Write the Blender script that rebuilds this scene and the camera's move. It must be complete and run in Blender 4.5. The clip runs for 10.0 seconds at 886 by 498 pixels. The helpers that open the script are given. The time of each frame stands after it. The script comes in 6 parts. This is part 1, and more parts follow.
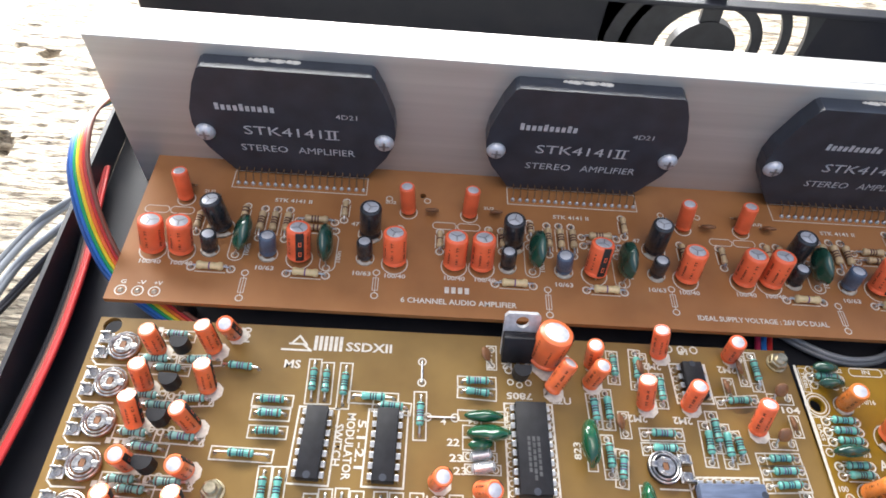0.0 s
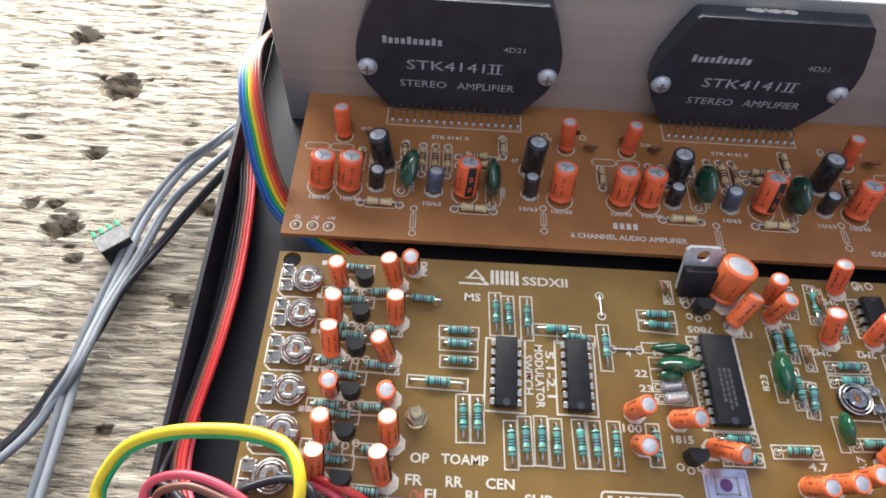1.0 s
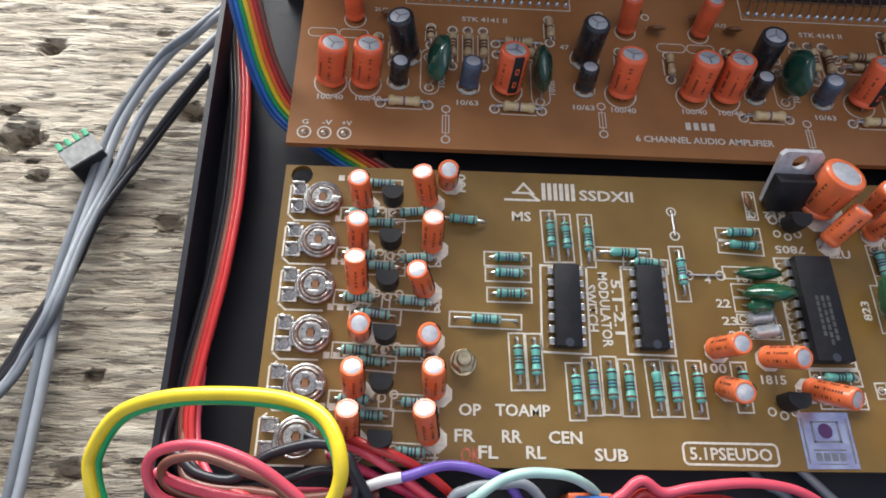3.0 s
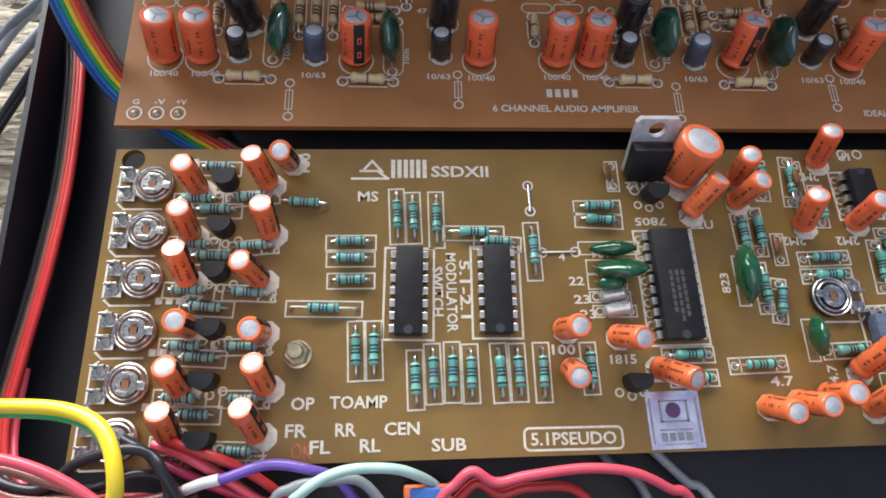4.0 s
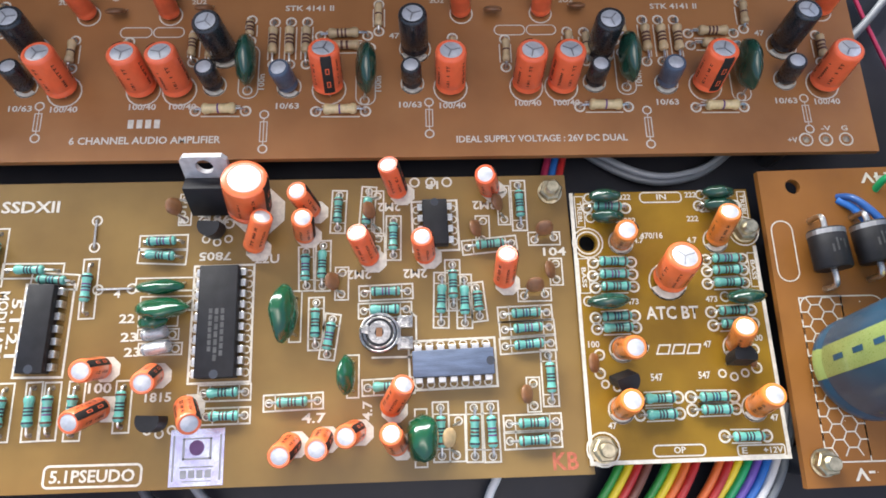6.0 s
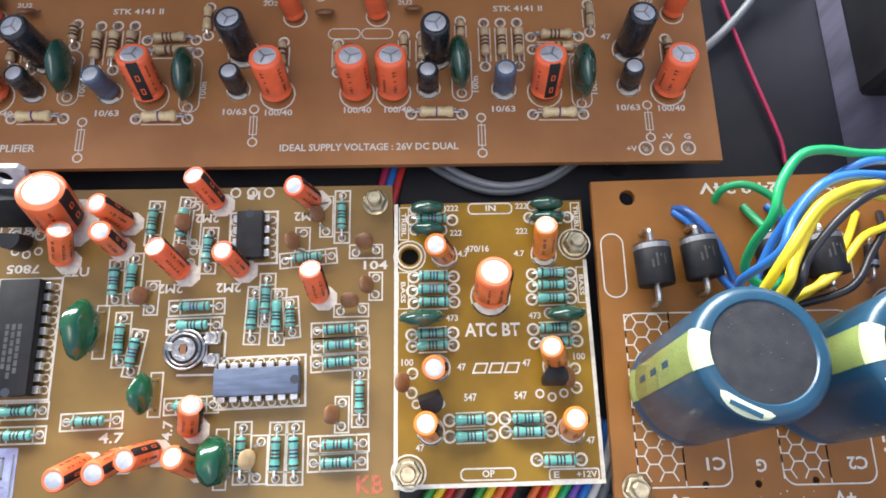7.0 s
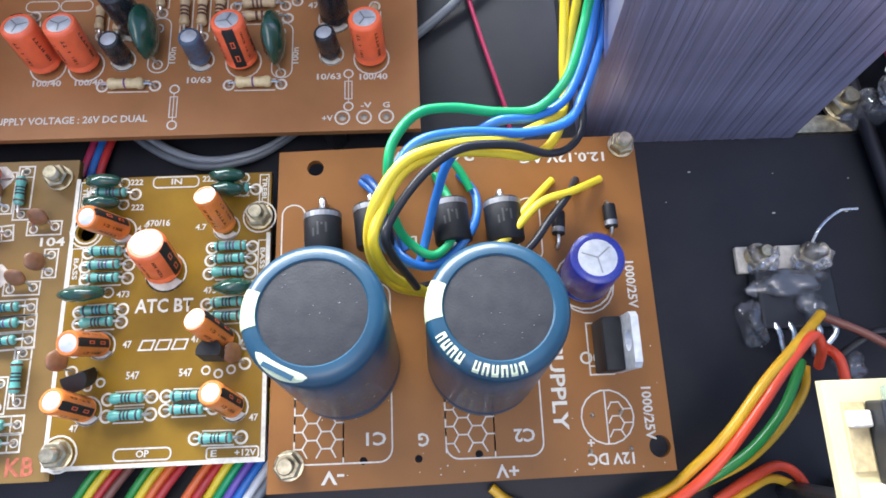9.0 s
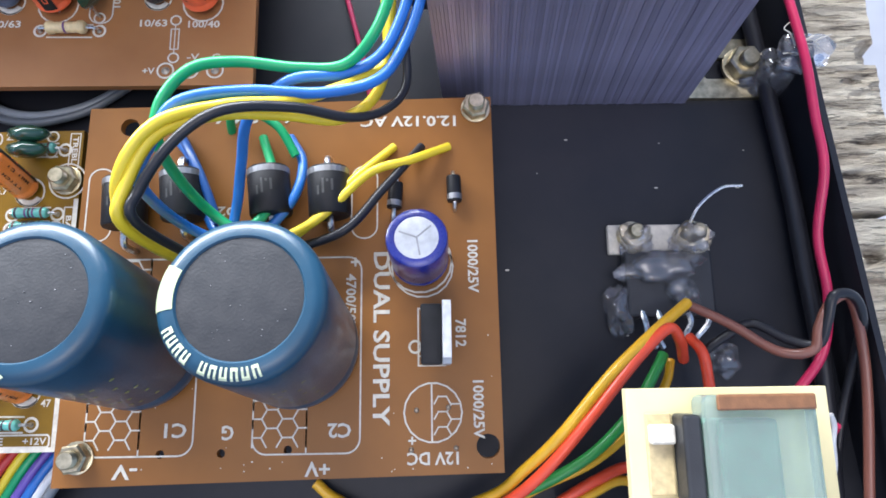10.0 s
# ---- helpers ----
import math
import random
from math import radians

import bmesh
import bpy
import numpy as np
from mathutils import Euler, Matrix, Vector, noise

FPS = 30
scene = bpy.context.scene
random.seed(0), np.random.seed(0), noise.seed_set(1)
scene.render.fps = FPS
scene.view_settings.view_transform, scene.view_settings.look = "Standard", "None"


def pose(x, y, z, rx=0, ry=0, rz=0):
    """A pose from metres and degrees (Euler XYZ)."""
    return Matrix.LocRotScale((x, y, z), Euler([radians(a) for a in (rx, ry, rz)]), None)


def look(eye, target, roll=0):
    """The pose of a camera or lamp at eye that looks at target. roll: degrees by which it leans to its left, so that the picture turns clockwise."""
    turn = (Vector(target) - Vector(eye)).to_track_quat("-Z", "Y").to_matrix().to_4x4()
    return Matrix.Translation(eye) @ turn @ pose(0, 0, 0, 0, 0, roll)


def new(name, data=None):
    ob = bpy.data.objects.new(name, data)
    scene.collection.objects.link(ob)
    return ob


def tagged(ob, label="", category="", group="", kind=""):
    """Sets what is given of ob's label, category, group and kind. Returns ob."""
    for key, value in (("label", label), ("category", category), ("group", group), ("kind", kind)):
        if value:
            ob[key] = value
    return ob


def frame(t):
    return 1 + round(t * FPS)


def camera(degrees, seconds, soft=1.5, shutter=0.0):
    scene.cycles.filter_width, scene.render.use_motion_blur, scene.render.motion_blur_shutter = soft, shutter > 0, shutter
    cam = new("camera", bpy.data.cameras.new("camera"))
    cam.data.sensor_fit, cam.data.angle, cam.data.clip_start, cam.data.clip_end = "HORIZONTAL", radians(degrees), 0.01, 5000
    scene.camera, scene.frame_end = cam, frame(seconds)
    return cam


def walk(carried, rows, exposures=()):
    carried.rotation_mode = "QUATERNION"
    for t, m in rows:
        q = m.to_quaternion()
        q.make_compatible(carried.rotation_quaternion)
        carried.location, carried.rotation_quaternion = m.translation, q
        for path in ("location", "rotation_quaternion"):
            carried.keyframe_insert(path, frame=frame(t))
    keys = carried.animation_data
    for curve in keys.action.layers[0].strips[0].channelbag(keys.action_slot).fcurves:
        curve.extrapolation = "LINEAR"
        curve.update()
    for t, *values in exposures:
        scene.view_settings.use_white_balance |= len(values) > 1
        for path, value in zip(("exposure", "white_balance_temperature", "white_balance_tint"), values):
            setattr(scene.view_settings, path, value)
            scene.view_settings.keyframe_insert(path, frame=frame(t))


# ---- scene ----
cam = camera(69.86, 10.0, 1.7)
PATH = [
    (0, (0.08501, -0.08716, 0.15600), (0.09375, 0.03080, -0.00528), 6.78),
    (0.5, (0.05521, -0.09100, 0.15349), (0.05637, 0.02489, -0.00950), 4.42),
    (1, (0.04306, -0.09361, 0.14957), (0.04636, 0.01340, -0.01937), 4.73),
    (1.5, (0.03629, -0.08123, 0.13505), (0.04214, 0.01217, -0.04170), 5.99),
    (2, (0.03044, -0.08133, 0.12259), (0.03832, -0.00143, -0.06058), 7.21),
    (2.2, (0.03045, -0.07940, 0.12420), (0.03901, 0.00088, -0.05878), 7.69),
    (3.5, (0.03461, -0.07498, 0.12646), (0.04300, -0.00022, -0.05886), 7.11),
    (4, (0.06214, -0.06926, 0.12345), (0.07413, -0.00250, -0.06470), 9.24),
    (4.5, (0.08378, -0.06086, 0.12660), (0.09669, 0.00335, -0.06237), 9.94),
    (5, (0.11301, -0.05721, 0.12728), (0.12116, -0.00015, -0.06423), 5.42),
    (5.5, (0.14717, -0.05469, 0.13292), (0.15420, -0.00217, -0.05993), 4.78),
    (5.7, (0.15206, -0.05559, 0.13383), (0.15945, -0.00259, -0.05888), 6.16),
    (6.8, (0.19023, -0.05185, 0.13014), (0.19237, -0.00078, -0.06322), 1.45),
    (7, (0.19955, -0.05103, 0.13014), (0.20340, 0.00018, -0.06315), 3.26),
    (7.5, (0.21575, -0.05033, 0.12771), (0.22094, 0.00020, -0.06573), 4.20),
    (8, (0.23191, -0.05246, 0.12854), (0.23819, -0.00152, -0.06476), 4.84),
    (8.5, (0.24938, -0.05673, 0.12767), (0.25504, -0.00237, -0.06472), 3.39),
    (9, (0.26429, -0.05817, 0.12515), (0.26877, -0.00560, -0.06776), 2.80),
    (9.5, (0.28210, -0.05843, 0.11961), (0.28442, -0.00781, -0.07386), 1.52),
    (10, (0.29721, -0.05253, 0.11362), (0.29985, -0.01302, -0.08242), 3.03),
]
walk(cam, [(t, look(eye, target, roll)) for t, eye, target, roll in PATH], exposures=[(0, 0.80, 6150, 10), (0.5, 0.50, 6143, 10), (1, 0.25, 6136, 10), (1.5, 0.05, 6129, 10), (2, -0.07, 6121, 10), (3.5, -0.07, 6100, 10), (4, 0.03, 6112, 10), (4.5, 0.26, 6125, 10), (5, 0.55, 6138, 10), (5.5, 0.71, 6150, 10), (7, 0.78, 6070, 10), (8, 0.76, 5837, 10), (8.5, 0.82, 5720, 10), (9, 0.92, 5645, 10), (9.5, 0.97, 5590, 10), (10, 0.84, 5650, 10)])

# ---- light: an open sky, and an area lamp added behind the bench ----
world = bpy.data.worlds.new("sky")
scene.world = world
world.use_nodes = True
wn = world.node_tree.nodes
sky = wn.new("ShaderNodeTexSky")
sky.sky_type, sky.sun_disc = "NISHITA", False
sky.sun_elevation, sky.sun_rotation = radians(74), radians(180)
sky.air_density, sky.dust_density, sky.ozone_density = 1.0, 3.0, 1.0
wn["Background"].inputs[1].default_value = 0.11
world.node_tree.links.new(sky.outputs[0], wn["Background"].inputs[0])
back_area_light = new("back_area_light", bpy.data.lights.new("back_area_light", "AREA"))
back_area_light.data.shape, back_area_light.data.size, back_area_light.data.size_y = "RECTANGLE", 1.0, 0.37
back_area_light.data.energy, back_area_light.data.color = 19.0, (1.0, 0.96, 0.90)
back_area_light.matrix_world = look((-0.12, 0.498, 0.24), (0.04, -0.4, 0.0))


# ---- materials ----
def material(name, color, rough=0.5, metal=0.0, vary=0.12, scale=400.0, fine=4000.0, bump=0.15, coat=0.0, piece=0.0, glass=0.0, stretch=(1, 1, 1), second=None, depth=0.0002):
    """A surface with variation at two scales, an optional second colour for stains, and fine relief."""
    m = bpy.data.materials.new(name)
    m.use_nodes = True
    n, l = m.node_tree.nodes, m.node_tree.links
    b = n["Principled BSDF"]
    co = n.new("ShaderNodeTexCoord")
    mp = n.new("ShaderNodeMapping")
    mp.inputs["Scale"].default_value = stretch
    l.new(co.outputs["Object"], mp.inputs[0])
    big, small = n.new("ShaderNodeTexNoise"), n.new("ShaderNodeTexNoise")
    big.inputs["Scale"].default_value, small.inputs["Scale"].default_value = scale, fine
    big.inputs["Detail"].default_value, small.inputs["Detail"].default_value = 4, 2
    l.new(mp.outputs[0], big.inputs[0]), l.new(mp.outputs[0], small.inputs[0])
    ramp = n.new("ShaderNodeValToRGB")
    dark = second or tuple(c * (1 - 2 * vary) for c in color)
    light = tuple(min(1, c * (1 + vary)) for c in color)
    ramp.color_ramp.elements[0].position, ramp.color_ramp.elements[1].position = 0.32, 0.66
    ramp.color_ramp.elements[0].color, ramp.color_ramp.elements[1].color = (*dark, 1), (*light, 1)
    l.new(big.outputs[0], ramp.inputs[0])
    hsv = n.new("ShaderNodeHueSaturation")
    l.new(ramp.outputs[0], hsv.inputs["Color"])
    if piece:
        info, span = n.new("ShaderNodeObjectInfo"), n.new("ShaderNodeMapRange")
        span.inputs[3].default_value, span.inputs[4].default_value = 1 - piece, 1 + piece
        l.new(info.outputs["Random"], span.inputs[0]), l.new(span.outputs[0], hsv.inputs["Value"])
    l.new(hsv.outputs[0], b.inputs["Base Color"])
    rr = n.new("ShaderNodeMapRange")
    rr.inputs[3].default_value, rr.inputs[4].default_value = max(0.03, rough - 0.1), min(1, rough + 0.1)
    l.new(small.outputs[0], rr.inputs[0]), l.new(rr.outputs[0], b.inputs["Roughness"])
    b.inputs["Specular IOR Level"].default_value = 0.3 if metal == 0 and sum(color) < 0.06 else 0.5
    b.inputs["Metallic"].default_value, b.inputs["Coat Weight"].default_value = metal, coat
    b.inputs["Transmission Weight"].default_value = glass
    if bump:
        bp = n.new("ShaderNodeBump")
        bp.inputs["Strength"].default_value, bp.inputs["Distance"].default_value = bump, depth
        l.new(small.outputs[0], bp.inputs["Height"]), l.new(bp.outputs[0], b.inputs["Normal"])
    return m


def wood_material():
    m = material("weathered_wood", (0.50, 0.42, 0.32), 0.62, vary=0.2, scale=60, bump=0)
    n, l = m.node_tree.nodes, m.node_tree.links
    b = n["Principled BSDF"]
    co, mp = n.new("ShaderNodeTexCoord"), n.new("ShaderNodeMapping")
    mp.inputs["Scale"].default_value = (30, 210, 120)
    l.new(co.outputs["Object"], mp.inputs[0])
    g, v = n.new("ShaderNodeTexNoise"), n.new("ShaderNodeTexNoise")
    g.inputs["Scale"].default_value, g.inputs["Detail"].default_value, g.inputs["Roughness"].default_value, g.inputs["Distortion"].default_value = 1.6, 8, 0.72, 0.25
    v.inputs["Scale"].default_value, v.inputs["Detail"].default_value = 9, 5
    l.new(mp.outputs[0], g.inputs[0]), l.new(co.outputs["Object"], v.inputs[0])
    ramp = n.new("ShaderNodeValToRGB")
    ramp.color_ramp.elements[0].position, ramp.color_ramp.elements[1].position = 0.34, 0.58
    ramp.color_ramp.elements[0].color, ramp.color_ramp.elements[1].color = (0.060, 0.042, 0.026, 1), (0.86, 0.77, 0.60, 1)
    mid = ramp.color_ramp.elements.new(0.43)
    mid.color = (0.54, 0.45, 0.325, 1)
    l.new(g.outputs[0], ramp.inputs[0])
    mx = n.new("ShaderNodeMixRGB")
    mx.blend_type = "MULTIPLY"
    mx.inputs[0].default_value = 0.3
    r2 = n.new("ShaderNodeValToRGB")
    r2.color_ramp.elements[0].position, r2.color_ramp.elements[1].position = 0.35, 0.65
    r2.color_ramp.elements[0].color = (0.55, 0.5, 0.45, 1)
    l.new(v.outputs[0], r2.inputs[0]), l.new(ramp.outputs[0], mx.inputs[1]), l.new(r2.outputs[0], mx.inputs[2])
    # short dark splits along the grain
    mp2, k = n.new("ShaderNodeMapping"), n.new("ShaderNodeTexNoise")
    mp2.inputs["Scale"].default_value = (85, 560, 200)
    k.inputs["Scale"].default_value, k.inputs["Detail"].default_value, k.inputs["Roughness"].default_value, k.inputs["Distortion"].default_value = 1.0, 4, 0.6, 0.35
    l.new(co.outputs["Object"], mp2.inputs[0]), l.new(mp2.outputs[0], k.inputs[0])
    r3 = n.new("ShaderNodeValToRGB")
    r3.color_ramp.elements[0].position, r3.color_ramp.elements[1].position = 0.39, 0.48
    r3.color_ramp.elements[0].color = (0.14, 0.115, 0.09, 1)
    l.new(k.outputs[0], r3.inputs[0])
    mx2 = n.new("ShaderNodeMixRGB")
    mx2.blend_type = "MULTIPLY"
    mx2.inputs[0].default_value = 0.8
    l.new(mx.outputs[0], mx2.inputs[1]), l.new(r3.outputs[0], mx2.inputs[2])
    l.new(mx2.outputs[0], b.inputs["Base Color"])
    both = n.new("ShaderNodeMath")
    both.operation = "MULTIPLY"
    l.new(g.outputs[0], both.inputs[0]), l.new(r3.outputs[0], both.inputs[1])
    bp = n.new("ShaderNodeBump")
    bp.inputs["Strength"].default_value, bp.inputs["Distance"].default_value = 1.0, 0.006
    l.new(both.outputs[0], bp.inputs["Height"]), l.new(bp.outputs[0], b.inputs["Normal"])
    return m


M = {
    "amp": material("phenolic_brown", (0.33, 0.150, 0.053), 0.38, vary=0.05, scale=45, fine=9000, bump=0.05, second=(0.26, 0.112, 0.038)),
    "tone": material("phenolic_ochre", (0.212, 0.128, 0.033), 0.36, vary=0.05, scale=50, fine=9000, bump=0.05, second=(0.160, 0.092, 0.022)),
    "bass": material("phenolic_olive", (0.25, 0.142, 0.012), 0.30, vary=0.05, scale=60, fine=9000, bump=0.05, second=(0.17, 0.092, 0.009)),
    "supply": material("phenolic_amber", (0.265, 0.110, 0.024), 0.40, vary=0.05, scale=45, fine=9000, bump=0.05, second=(0.21, 0.084, 0.016)),
    "silk": material("white_print", (0.64, 0.595, 0.50), 0.6, vary=0.08, scale=900, bump=0),
    "red_ink": material("red_stamp_ink", (0.45, 0.12, 0.06), 0.6, vary=0.2, scale=900, bump=0),
    "orange": material("orange_sleeve", (0.80, 0.165, 0.05), 0.32, vary=0.06, scale=300, bump=0.08, coat=0.3, piece=0.12),
    "coral": material("coral_sleeve", (0.86, 0.145, 0.05), 0.36, vary=0.06, scale=300, bump=0.08, coat=0.25, piece=0.1),
    "amber": material("amber_sleeve", (0.70, 0.20, 0.035), 0.3, vary=0.06, scale=300, bump=0.08, coat=0.35, piece=0.12),
    "black_sleeve": material("black_sleeve", (0.022, 0.023, 0.026), 0.28, vary=0.15, scale=300, bump=0.06, coat=0.4),
    "blue_sleeve": material("royal_blue_sleeve", (0.022, 0.03, 0.24), 0.3, vary=0.1, scale=300, bump=0.06, coat=0.4),
    "can": material("petrol_blue_sleeve", (0.014, 0.056, 0.100), 0.33, vary=0.12, scale=120, bump=0.06, coat=0.15),
    "can_stripe": material("lime_stripe", (0.22, 0.28, 0.085), 0.3, vary=0.06, scale=200, bump=0.03, coat=0.5),
    "can_print": material("cream_print", (0.62, 0.68, 0.45), 0.5, vary=0.08, scale=500, bump=0),
    "can_highlight": material("pale_stripe_highlight", (0.44, 0.50, 0.31), 0.4, vary=0.06, scale=300, bump=0.02, coat=0.2),
    "can_top": material("dusty_black_cap", (0.016, 0.017, 0.02), 0.55, vary=0.25, scale=300, fine=2600, bump=0.2, second=(0.034, 0.034, 0.037)),
    "print_black": material("black_print", (0.02, 0.018, 0.016), 0.5, vary=0.1, bump=0),
    "alu": material("bare_aluminium", (0.58, 0.59, 0.61), 0.42, 0.45, vary=0.08, scale=700, bump=0.12),
    "score": material("dull_score_line", (0.35, 0.35, 0.36), 0.5, 1.0, vary=0.1),
    "tin": material("tinned_steel", (0.72, 0.72, 0.70), 0.3, 1.0, vary=0.12, scale=900, bump=0.1),
    "dull_tin": material("dull_tinned_steel", (0.56, 0.55, 0.53), 0.30, 1.0, vary=0.25, scale=700, bump=0.3),
    "slate": material("slate_blue_sleeve", (0.07, 0.10, 0.15), 0.3, vary=0.15, scale=300, bump=0.06, coat=0.4),
    "zinc": material("yellow_zinc_steel", (0.54, 0.475, 0.32), 0.34, 1.0, vary=0.2, scale=600, bump=0.2),
    "teal": material("teal_lacquer", (0.13, 0.41, 0.335), 0.3, vary=0.08, scale=900, bump=0.1, coat=0.4, piece=0.15),
    "pale_teal": material("dusty_teal_lacquer", (0.19, 0.42, 0.37), 0.42, vary=0.12, scale=900, bump=0.1, coat=0.2, piece=0.15),
    "tan": material("tan_lacquer", (0.50, 0.37, 0.20), 0.42, vary=0.1, scale=900, bump=0.1, coat=0.2, piece=0.15),
    "cream_lacquer": material("cream_lacquer", (0.60, 0.47, 0.24), 0.42, vary=0.1, scale=900, bump=0.1, coat=0.2, piece=0.1),
    "band": material("dark_band", (0.03, 0.03, 0.045), 0.4, vary=0.1, bump=0),
    "band_blue": material("blue_band", (0.02, 0.06, 0.14), 0.4, vary=0.1, bump=0),
    "band_brown": material("brown_band", (0.10, 0.035, 0.025), 0.4, vary=0.1, bump=0),
    "band_violet": material("violet_band", (0.13, 0.05, 0.16), 0.4, vary=0.1, bump=0),
    "green": material("green_dipped_lacquer", (0.008, 0.08, 0.032), 0.18, vary=0.12, scale=200, fine=700, bump=0.12, coat=0.7, piece=0.15),
    "dark_green": material("dark_green_lacquer", (0.014, 0.06, 0.036), 0.22, vary=0.12, scale=200, fine=700, bump=0.12, coat=0.6, piece=0.15),
    "disc": material("brown_ceramic", (0.22, 0.098, 0.038), 0.45, vary=0.1, scale=700, bump=0.15, coat=0.2, piece=0.12),
    "buff": material("buff_ceramic", (0.58, 0.40, 0.20), 0.45, vary=0.1, scale=700, bump=0.15, coat=0.2),
    "milky": material("milky_plastic", (0.70, 0.82, 0.72), 0.08, vary=0.04, scale=200, bump=0.05, glass=0.78),
    "pale_print": material("pale_green_label", (0.07, 0.20, 0.15), 0.4, vary=0.12, scale=300, bump=0.05),
    "module_print": material("silver_print", (0.46, 0.46, 0.47), 0.5, vary=0.15, scale=900, bump=0),
    "chip_print": material("faint_grey_print", (0.055, 0.055, 0.055), 0.6, vary=0.2, bump=0),
    "clear": material("clear_styrene", (0.80, 0.84, 0.86), 0.14, vary=0.03, bump=0.05, glass=0.75),
    "epoxy": material("black_epoxy", (0.011, 0.011, 0.013), 0.5, vary=0.15, scale=400, fine=6000, bump=0.2),
    "epoxy_blue": material("blue_grey_epoxy", (0.10, 0.13, 0.20), 0.5, vary=0.15, scale=500, fine=3000, bump=0.3, stretch=(0.4, 2, 1)),
    "module": material("module_plastic", (0.030, 0.034, 0.044), 0.36, vary=0.12, scale=150, fine=5000, bump=0.12),
    "sink": material("brushed_aluminium", (0.58, 0.57, 0.54), 0.48, 0.65, vary=0.05, scale=40, fine=500, bump=0.1, stretch=(0.15, 1, 8)),
    "chassis": material("black_powder_coat", (0.011, 0.012, 0.016), 0.42, vary=0.2, scale=90, fine=5000, bump=0.25, second=(0.019, 0.019, 0.023)),
    "plastic": material("black_plastic", (0.02, 0.021, 0.024), 0.4, vary=0.15, scale=200, bump=0.15),
    "core": material("varnished_laminations", (0.47, 0.45, 0.62), 0.38, 0.7, vary=0.2, scale=120, fine=1500, bump=0.2, piece=0.2, stretch=(1, 1, 0.15)),
    "glue": material("hot_glue", (0.93, 0.93, 1.0), 0.06, vary=0.04, scale=300, fine=420, bump=0.06, glass=0.92, coat=1.0, depth=0.001),
    "cream_board": material("cream_board", (0.78, 0.67, 0.36), 0.4, vary=0.08, scale=60, bump=0.05),
    "holo": material("hologram_foil", (0.66, 0.68, 0.76), 0.22, 0.8, vary=0.2, scale=260, fine=3000, bump=0.1, second=(0.50, 0.46, 0.66)),
    "shaded_pin": material("pin_metal_in_shade", (0.16, 0.09, 0.04), 0.6, vary=0.15),
    "wood": wood_material(),
    "plaster": material("pale_plaster", (0.66, 0.63, 0.57), 0.8, vary=0.08, scale=6, fine=120, bump=0.2),
    "concrete": material("pale_concrete", (0.86, 0.84, 0.80), 0.8, vary=0.1, scale=5, fine=90, bump=0.2),
    "solder": material("solder_pad", (0.34, 0.30, 0.24), 0.4, 0.7, vary=0.2, scale=900, bump=0.1),
    "dull_cover": material("dull_grey_cover", (0.22, 0.22, 0.21), 0.6, 0.2, vary=0.15, scale=500, bump=0.2),
    "green_knob": material("green_plastic", (0.02, 0.30, 0.14), 0.4, vary=0.1),
}
for k, shine in (("tone", 0.42), ("bass", 0.2), ("supply", 0.3), ("amp", 0.3)):
    M[k].node_tree.nodes["Principled BSDF"].inputs["Specular IOR Level"].default_value = shine
WIRE = {k: material(k + "_insulation", c, 0.36, vary=0.05, scale=200, bump=0.06, coat=0.15) for k, c in {
    "yellow": (0.80, 0.60, 0.02), "vermilion": (0.85, 0.085, 0.03), "amber": (0.82, 0.45, 0.015), "magenta": (0.52, 0.02, 0.085), "green": (0.015, 0.34, 0.11), "leaf": (0.035, 0.27, 0.045), "blue": (0.03, 0.16, 0.52), "black": (0.018, 0.018, 0.022), "red": (0.50, 0.028, 0.026),
    "pink": (0.69, 0.08, 0.12), "orange": (0.78, 0.16, 0.03), "brown": (0.20, 0.075, 0.05), "purple": (0.16, 0.09, 0.42), "grey": (0.15, 0.165, 0.18),
    "mint": (0.45, 0.66, 0.58), "white": (0.70, 0.70, 0.68), "darkblue": (0.02, 0.09, 0.30), "crimson": (0.42, 0.03, 0.09), "silver": (0.27, 0.29, 0.31)}.items()}

# ---- geometry helpers; all shapes are drawn in millimetres ----
MM = 0.001


def mesh_of(bm, name, mat, smooth=False):
    bmesh.ops.recalc_face_normals(bm, faces=bm.faces)
    bmesh.ops.scale(bm, vec=(MM, MM, MM), verts=bm.verts)
    me = bpy.data.meshes.new(name)
    bm.to_mesh(me)
    bm.free()
    me.materials.append(mat)
    if smooth:
        me.shade_smooth()
        me.set_sharp_from_angle(angle=radians(38))
    return me


def at_mm(x, y, z, rx=0, ry=0, rz=0):
    return pose(x * MM, y * MM, z * MM, rx, ry, rz)


def put(name, me, parent=None, m=None, label=""):
    ob = new(name, me)
    if parent:
        ob.parent = parent
    if m is not None:
        ob.matrix_basis = m
    return tagged(ob, label)


def part(name, bm, mat, parent, label="", m=None, smooth=False):
    return put(name, mesh_of(bm, name, mat, smooth), parent, m, label)


def thing(name, x, y, z, label, category, group="", kind=""):
    return tagged(put(name, None, None, at_mm(x, y, z)), label, category, group, kind)


